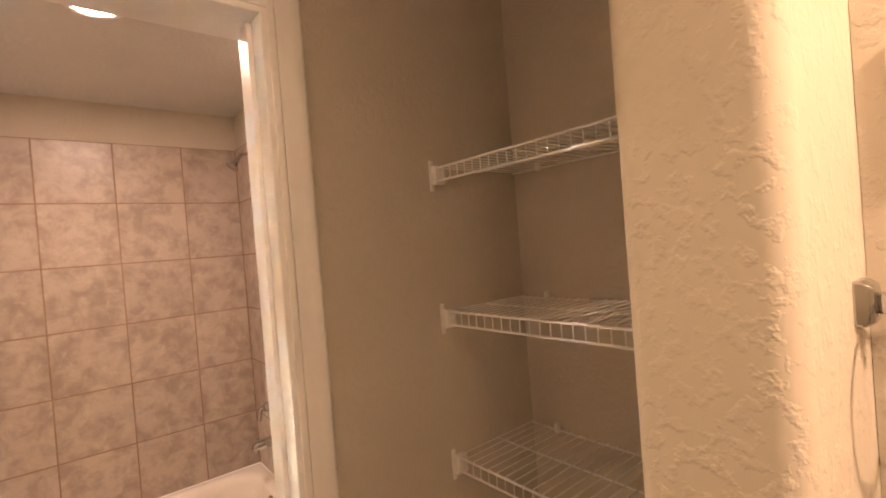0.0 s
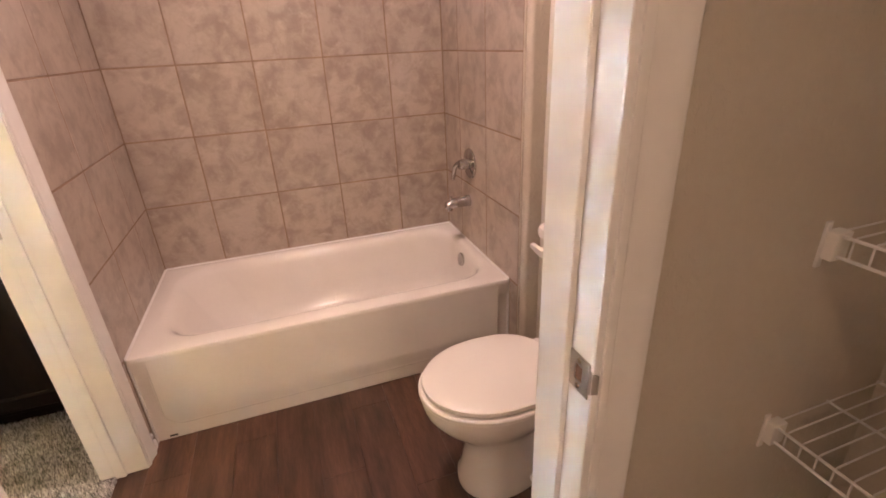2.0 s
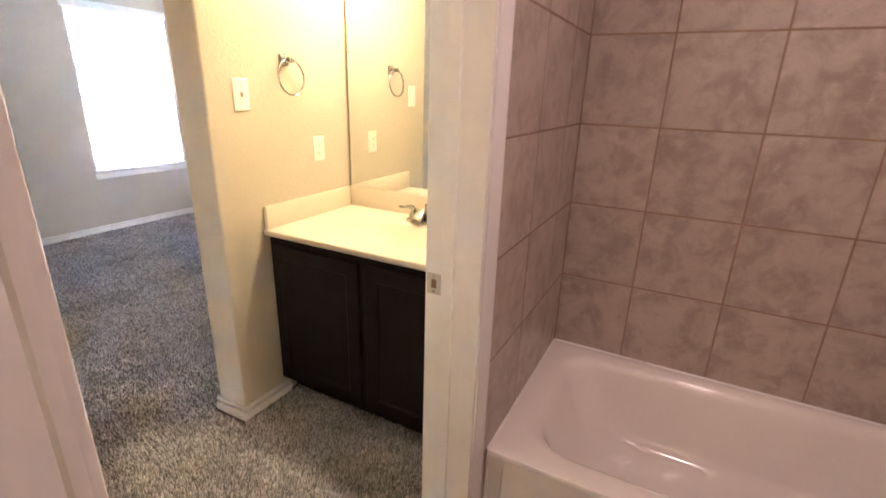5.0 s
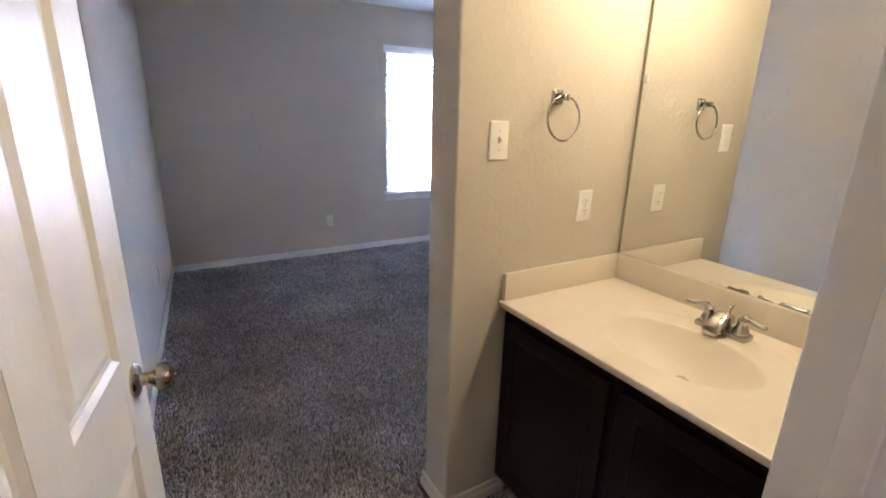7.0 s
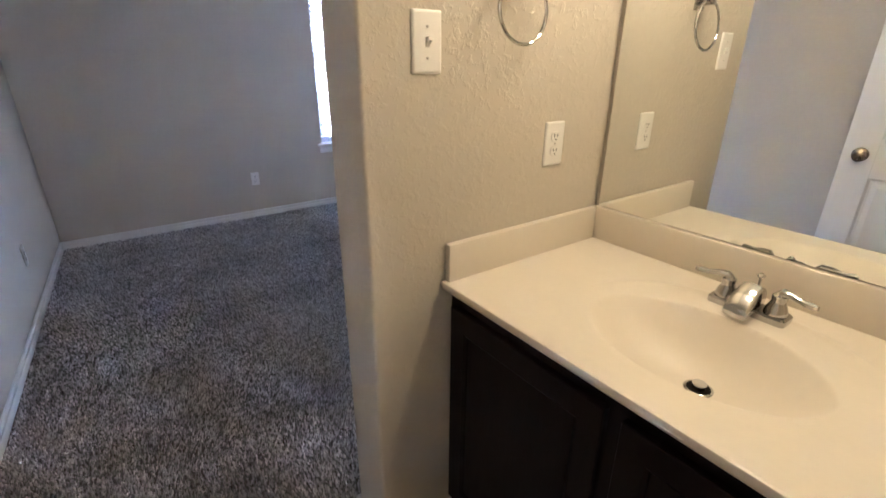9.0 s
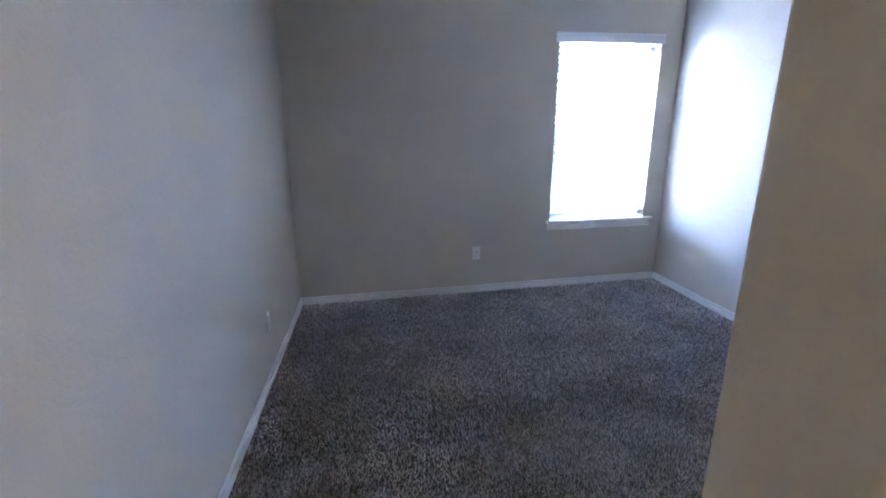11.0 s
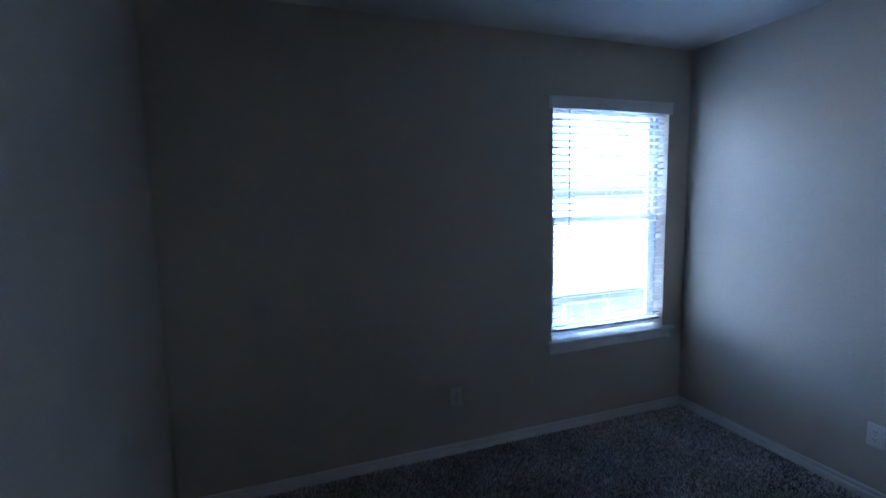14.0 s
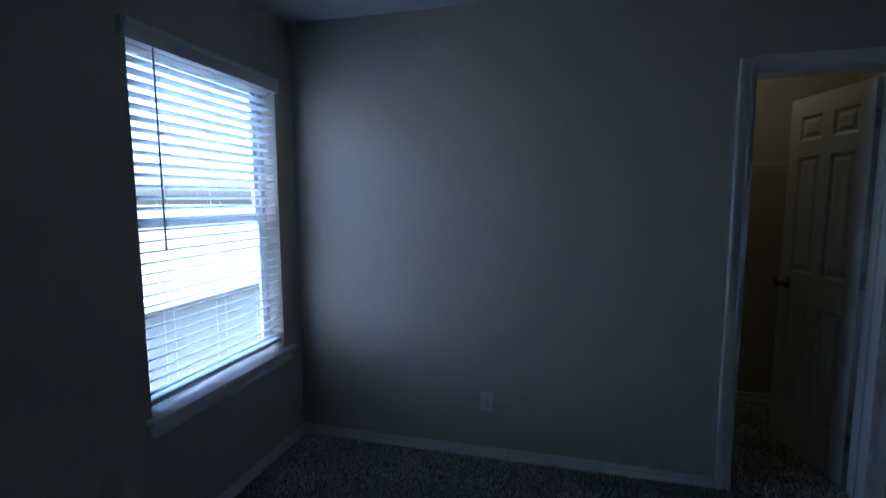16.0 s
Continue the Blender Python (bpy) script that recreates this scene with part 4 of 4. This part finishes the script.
def vanity_light(at, rz, n):
    """A bar of glass shades above a vanity mirror, which lights the nook."""
    root = thing("vanity_light", at, "nickel vanity light bar with glowing glass shades", "wall light", "vanity lights", rz)
    bm = B()
    box(bm, -0.33, 0.33, -0.03, 0.0, -0.05, 0.05, 0.008)
    part("back_plate", bm, NICKEL, root)
    for i in range(n):
        x = (i - (n - 1) / 2) * 0.17
        bm = B()
        cyl(bm, (x, -0.03, 0), (x, -0.155, 0), 0.009, n=10)
        cyl(bm, (x, -0.155, -0.0), (x, -0.155, 0.05), 0.02, n=14)
        part("arm", bm, NICKEL, root)


vanity_light((-1.16, 3.115, 2.20), 0, 3)
vanity_light((0.73, -0.45, 2.20), -90, 3)


# ---- linen closet ----
def wire_shelf(at, length, depth, label):
    """A ventilated wire shelf; local x runs to the back wall, local y along the front; the origin is at the front left end."""
    root = thing("wire_shelf", at, label, "shelf", "linen closet wire shelves")
    n = int(length / 0.0254)
    mesh = None
    for i in range(n + 1):
        y = -0.008 - i * (length - 0.016) / n
        if mesh is None:
            bm = B()
            tube(bm, [(depth, 0, 0), (0.004, 0, 0), (0.0, 0, -0.004), (0.0, 0, -0.032)], 0.0016, 6)
            ob = part("deck_wire", bm, WIRE, root)
            mesh = ob.data
        else:
            ob = new("deck_wire", mesh)
            ob.parent = root
        ob.location = (0, y, 0)
    for x, z, r in ((-0.003, -0.001, 0.0027), (-0.003, -0.032, 0.0027), (depth * 0.5, -0.004, 0.0024), (depth - 0.004, -0.004, 0.0027)):
        bm = B()
        cyl(bm, (x, -0.002, z), (x, -length + 0.002, z), r, n=8)
        part("rail", bm, WIRE, root)
    for y, s in ((0.0, -1), (-length, 1)):
        bm = B()
        box(bm, -0.012, 0.020, min(y, y + s * 0.020), max(y, y + s * 0.020), -0.040, 0.004, 0.003)
        box(bm, -0.016, -0.004, min(y, y + s * 0.005), max(y, y + s * 0.005), -0.055, 0.018, 0.002)
        part("end_bracket", bm, PLASTIC, root, "white plastic end bracket")
    for y in (-0.09, -length * 0.62):
        bm = B()
        box(bm, depth - 0.012, depth + 0.004, y - 0.006, y + 0.006, -0.010, 0.014, 0.003)
        part("back_clip", bm, PLASTIC, root)


for z in (0.420, 0.768, 1.126, 1.478, 1.822):
    wire_shelf((0.902, 1.0, z), 0.677, 0.284, "white vinyl-coated wire shelf fixed between the closet walls")


def closet_shelf():
    root = thing("closet_wire_shelf", (-3.62, 5.60, 1.70), "white wire shelf high in the dark bedroom closet", "shelf")
    for y, z in ((0.0, 0.0), (0.0, -0.035), (0.15, -0.003), (0.295, -0.003)):
        bm = B()
        cyl(bm, (0.002, y, z), (1.838, y, z), 0.003, n=8)
        part("rail", bm, WIRE, root)
    mesh = None
    for i in range(60):
        if mesh is None:
            bm = B()
            tube(bm, [(0, 0.297, 0), (0, 0.0, 0), (0, 0, -0.035)], 0.0016, 5)
            ob = part("deck_wire", bm, WIRE, root)
            mesh = ob.data
        else:
            ob = new("deck_wire", mesh)
            ob.parent = root
        ob.location = (0.03 + i * 0.0302, 0, 0.003)


closet_shelf()


# ---- outside the window ----
def outside():
    solid("ground", [(-400, -5.6, -400, 400, -3.4, -3.0)], GRASS, "mown lawn far below the window")
    root = thing("neighbour_house", (-15.2, 6.0, -3.0), "pale one-storey house with a shingled hip roof", "house")
    bm = B()
    box(bm, -4, 4, -9, 11, 0, 2.7)
    part("wall", bm, SIDING, root, soft=False)
    bm = B()
    loft(bm, [[(-4.5, -9.5, 2.62), (4.5, -9.5, 2.62), (4.5, 11.5, 2.62), (-4.5, 11.5, 2.62)], [(-4.5, -9.5, 2.70), (4.5, -9.5, 2.70), (4.5, 11.5, 2.70), (-4.5, 11.5, 2.70)], [(-0.1, -5.0, 3.95), (0.1, -5.0, 3.95), (0.1, 7.0, 3.95), (-0.1, 7.0, 3.95)]])
    part("roof", bm, ROOF, root, soft=False)
    bm = B()
    box(bm, 4.5, 4.58, -9.5, 11.5, 2.52, 2.72)
    part("gutter", bm, TRIM, root, "white gutter along the eave", soft=False)
    for y in (-4.5, -1.2, 2.4):
        bm = B()
        box(bm, 4.0, 4.05, y - 0.6, y + 0.6, 0.8, 2.2)
        w = part("window", bm, TRIM, root, soft=False)
        for a in (-0.54, 0.03):
            bm = B()
            box(bm, 4.045, 4.06, y + a, y + a + 0.51, 0.86, 2.14)
            part("pane", bm, DARK_GLASS, w, soft=False)
    rnd = random.Random(4)
    for k in range(9):
        tx, ty = -48 - rnd.random() * 14, -22 + k * 6.5 + rnd.random() * 3
        hgt = 4.2 + rnd.random() * 1.6
        tr = thing("tree", (tx, ty, -3.0), "distant green leafy tree beyond the house", "tree", "distant trees")
        bm = B()
        tube(bm, [(0, 0, 0), (0.1, 0, hgt * 0.4), (0.2, 0.1, hgt * 0.7)], [0.22, 0.16, 0.07], 7)
        for j in range(4):
            a = rnd.random() * 6.28
            tube(bm, [(0.1, 0, hgt * 0.4), (math.cos(a) * 0.8, math.sin(a) * 0.8, hgt * 0.65), (math.cos(a) * 1.4, math.sin(a) * 1.4, hgt * 0.8)], [0.08, 0.05, 0.02], 5)
        part("trunk", bm, BARK, tr)
        bm = B()
        for j in range(420):
            u = Vector((rnd.gauss(0, 1), rnd.gauss(0, 1), rnd.gauss(0, 0.7)))
            u = u.normalized() * (0.55 + 0.45 * rnd.random()) * (1.0 + 0.25 * math.sin(3 * u.x + 2 * u.y))
            c = Vector((u.x * 2.3, u.y * 2.3, hgt * 0.72 + u.z * 1.6))
            d, p, q = axes((rnd.gauss(0, 1), rnd.gauss(0, 1), rnd.gauss(0, 1)))
            s = 0.14 + 0.14 * rnd.random()
            vs = [bm.verts.new(c + p * s * a + q * s * b) for a, b in ((-1, 0), (0, -0.6), (1, 0), (0, 0.6))]
            bm.faces.new(vs)
        part("crown", bm, LEAF, tr, soft=False)


outside()


# ---- tiles, planks and carpet ----
def tile_field(name, label, u_lines, z_lines, place, back, thick=0.008, gap=0.0031):
    """Tiles between the lines u and z; place(u, z, d) gives the point d proud of the wall; back: the grout bed."""
    root = thing(name, (0, 0, 0), label, "tile", kind="structure")
    bm = B()
    for u0, u1, z0, z1 in back:
        loft(bm, [[place(u0, z0, d), place(u1, z0, d), place(u1, z1, d), place(u0, z1, d)] for d in (0.0, thick - 0.0012)])
    part("grout", bm, GROUT, root, soft=False)
    for z0, z1, us in z_lines:
        for u0, u1 in zip(us, us[1:]):
            bm = B()
            a, b, c, d = u0 + gap, u1 - gap, z0 + gap, z1 - gap
            e = 0.0016
            w = random.uniform(-0.0004, 0.0004)
            rings = [[place(a, c, 0.002), place(b, c, 0.002), place(b, d, 0.002), place(a, d, 0.002)],
                     [place(a, c, thick - e + w), place(b, c, thick - e + w), place(b, d, thick - e + w), place(a, d, thick - e + w)],
                     [place(a + e, c + e, thick + w), place(b - e, c + e, thick + w), place(b - e, d - e, thick + w), place(a + e, d - e, thick + w)]]
            loft(bm, rings, cap0=False)
            part("tile", bm, TILE, root, soft=False)


ROWS_Z = [0.407, 0.727, 1.040, 1.352, 1.667, 1.981, 2.295]
NU = [-0.490, -0.204, 0.115, 0.433, 0.751, 1.040]
tile_field("tile_wall_back", "pinkish-beige mottled ceramic wall tiles with brown grout", NU, [(a, b, NU) for a, b in zip(ROWS_Z, ROWS_Z[1:])], lambda u, z, d: (u, 3.06 - d, z), [(-0.49, 1.04, 0.40, 2.295)])
SU = [2.226, 2.513, 2.831, 3.050]
LOW = [(0.083, 0.405, [2.226, 2.260])]
tile_field("tile_wall_west", "pinkish-beige mottled ceramic wall tiles at the tub foot", SU, [(a, b, SU) for a, b in zip(ROWS_Z, ROWS_Z[1:])] + LOW, lambda u, z, d: (-0.50 + d, u, z), [(2.226, 3.05, 0.40, 2.295), (2.226, 2.262, 0.083, 0.40)], 0.010)
SE = [2.185, 2.513, 2.831, 3.050]
tile_field("tile_wall_east", "pinkish-beige mottled ceramic wall tiles round the tub valve", SE, [(a, b, SE) for a, b in zip(ROWS_Z, ROWS_Z[1:])] + [(0.083, 0.405, [2.185, 2.261])], lambda u, z, d: (1.05 - d, u, z), [(2.185, 3.05, 0.40, 2.295), (2.185, 2.262, 0.083, 0.40)], 0.010)


def caulk(name, label, pieces, mat):
    """Beads of filler in the corners of the tub surround."""
    for b in pieces:
        bm = B()
        box(bm, *b, 0.001, 1)
        tagged(part(name, bm, mat, None, label), category="caulk", kind="structure")


caulk("corner_grout", "brown grout bead in the corner of the tiled surround", [(-0.4905, -0.4865, 3.0475, 3.0525, 0.407, 2.295), (1.0365, 1.0405, 3.0475, 3.0525, 0.407, 2.295)], GROUT)
caulk("edge_filler", "smooth beige filler along the outer tile edge", [(1.0412, 1.0500, 2.1795, 2.1872, 0.083, 2.295), (-0.500, -0.4912, 2.2215, 2.2282, 0.083, 2.295)], PAINT)

caulk("tub_caulk", "white caulk bead at the end of the tub apron", [(-0.4905, -0.4845, 2.2635, 2.280, 0.002, 0.384), (1.0345, 1.0405, 2.2635, 2.280, 0.002, 0.384)], TRIM)


def planks():
    root = thing("plank_floor", (0, 0, -0.006), "dark brown wood-look vinyl plank floor", "floor", kind="structure")
    rnd = random.Random(7)
    bm = B()
    box(bm, -0.60, EAST, 1.0, 2.30, 0.0005, 0.002)
    part("underlay", bm, BLACK, root, soft=False)
    wdt = 0.152
    x = -0.60
    while x < EAST - 0.002:
        xe = min(x + wdt, EAST) if x > -0.505 else -0.50
        y = 1.0 - rnd.random() * 1.0
        while y < 2.298:
            ye = y + 1.22
            a, b = max(y, 1.0), min(ye, 2.30)
            if x < -0.505:
                a, b = max(a, DOOR_W[0] + 0.018), min(b, DOOR_W[1] - 0.018)
            if b - a > 0.02:
                bm = B()
                g, e = 0.0004, 0.0012
                loft(bm, [[(x + g + i, a + g + i, h), (xe - g - i, a + g + i, h), (xe - g - i, b - g - i, h), (x + g + i, b - g - i, h)] for i, h in ((0, 0.002), (0, 0.0050), (e, 0.0058))], cap0=False)
                part("plank", bm, PLANK, root, soft=False)
            y = ye
        x = xe


planks()


def carpet():
    """Cut-pile tufts over the carpeted floors."""
    rng = np.random.default_rng(5)
    areas = [(-5.20, -3.3, 1.20, 4.68, 0.0085), (-3.3, -1.87, 1.20, 4.68, 0.0068), (-1.87, -0.60, 1.19, 2.66, 0.0056), (-2.78, -1.80, 4.69, 5.88, 0.010)]
    pts, size = [], []
    for x0, x1, y0, y1, s in areas:
        nx, ny = int((x1 - x0) / s), int((y1 - y0) / s)
        gx, gy = np.meshgrid(np.linspace(x0, x1, nx), np.linspace(y0, y1, ny))
        p = np.stack([gx.ravel(), gy.ravel()], 1) + rng.uniform(-0.5, 0.5, (nx * ny, 2)) * s
        p = p[~((p[:, 0] > -1.87) & (p[:, 0] < -1.66) & (p[:, 1] > 2.28))]
        p = p[~((p[:, 0] > -0.665) & ((p[:, 1] > DOOR_W[1] - 0.02) | (p[:, 1] < DOOR_W[0] + 0.02)))]
        p = p[~((p[:, 1] > 4.69) & (p[:, 1] < 4.83) & ((p[:, 0] > -2.22)))]
        p = p[p[:, 1] > 1.455 - 0.054 * (p[:, 0] + 5.21)]
        pts.append(p)
        size.append(np.full(len(p), s))
    p, s = np.concatenate(pts), np.concatenate(size)
    n = len(p)
    lean_a = 2.2 * np.sin(p[:, 0] * 2.1 + 1.3 * np.sin(p[:, 1] * 1.7)) + 1.6 * np.cos(p[:, 1] * 2.9 + np.sin(p[:, 0] * 3.1)) + rng.normal(0, 0.9, n)
    lean = s * (0.45 + 0.5 * rng.random(n))
    h = 0.008 + 0.006 * rng.random(n) + 0.0016 * np.sin(p[:, 0] * 9 + 2 * np.sin(p[:, 1] * 7))
    base = rng.random(n) * 6.28
    r = s * 0.62
    verts = np.zeros((n, 5, 3))
    for k in range(3):
        a = base + k * 2 * np.pi / 3
        verts[:, k] = np.stack([p[:, 0] + r * np.cos(a), p[:, 1] + r * np.sin(a), np.full(n, -0.007)], 1)
    tx, ty = p[:, 0] + lean * np.cos(lean_a), p[:, 1] + lean * np.sin(lean_a)
    w = rng.random(n) * 6.28
    verts[:, 3] = np.stack([tx + 0.44 * r * np.cos(w), ty + 0.44 * r * np.sin(w), h], 1)
    verts[:, 4] = np.stack([tx - 0.44 * r * np.cos(w), ty - 0.44 * r * np.sin(w), h * 0.93], 1)
    tri = np.array([[0, 1, 3], [1, 4, 3], [1, 2, 4], [2, 0, 3], [2, 3, 4]])
    faces = (np.arange(n)[:, None, None] * 5 + tri[None]).reshape(-1, 3)
    me = bpy.data.meshes.new("carpet")
    me.vertices.add(n * 5)
    me.vertices.foreach_set("co", verts.ravel())
    me.loops.add(len(faces) * 3)
    me.loops.foreach_set("vertex_index", faces.ravel().astype(np.int32))
    me.polygons.add(len(faces))
    me.polygons.foreach_set("loop_start", np.arange(0, len(faces) * 3, 3, dtype=np.int32))
    me.update(calc_edges=True)
    me.validate()
    me.materials.append(PILE)
    tagged(new("carpet", me), "grey-brown cut-pile bedroom carpet with brushed patches", "carpet", kind="stuff")


carpet()
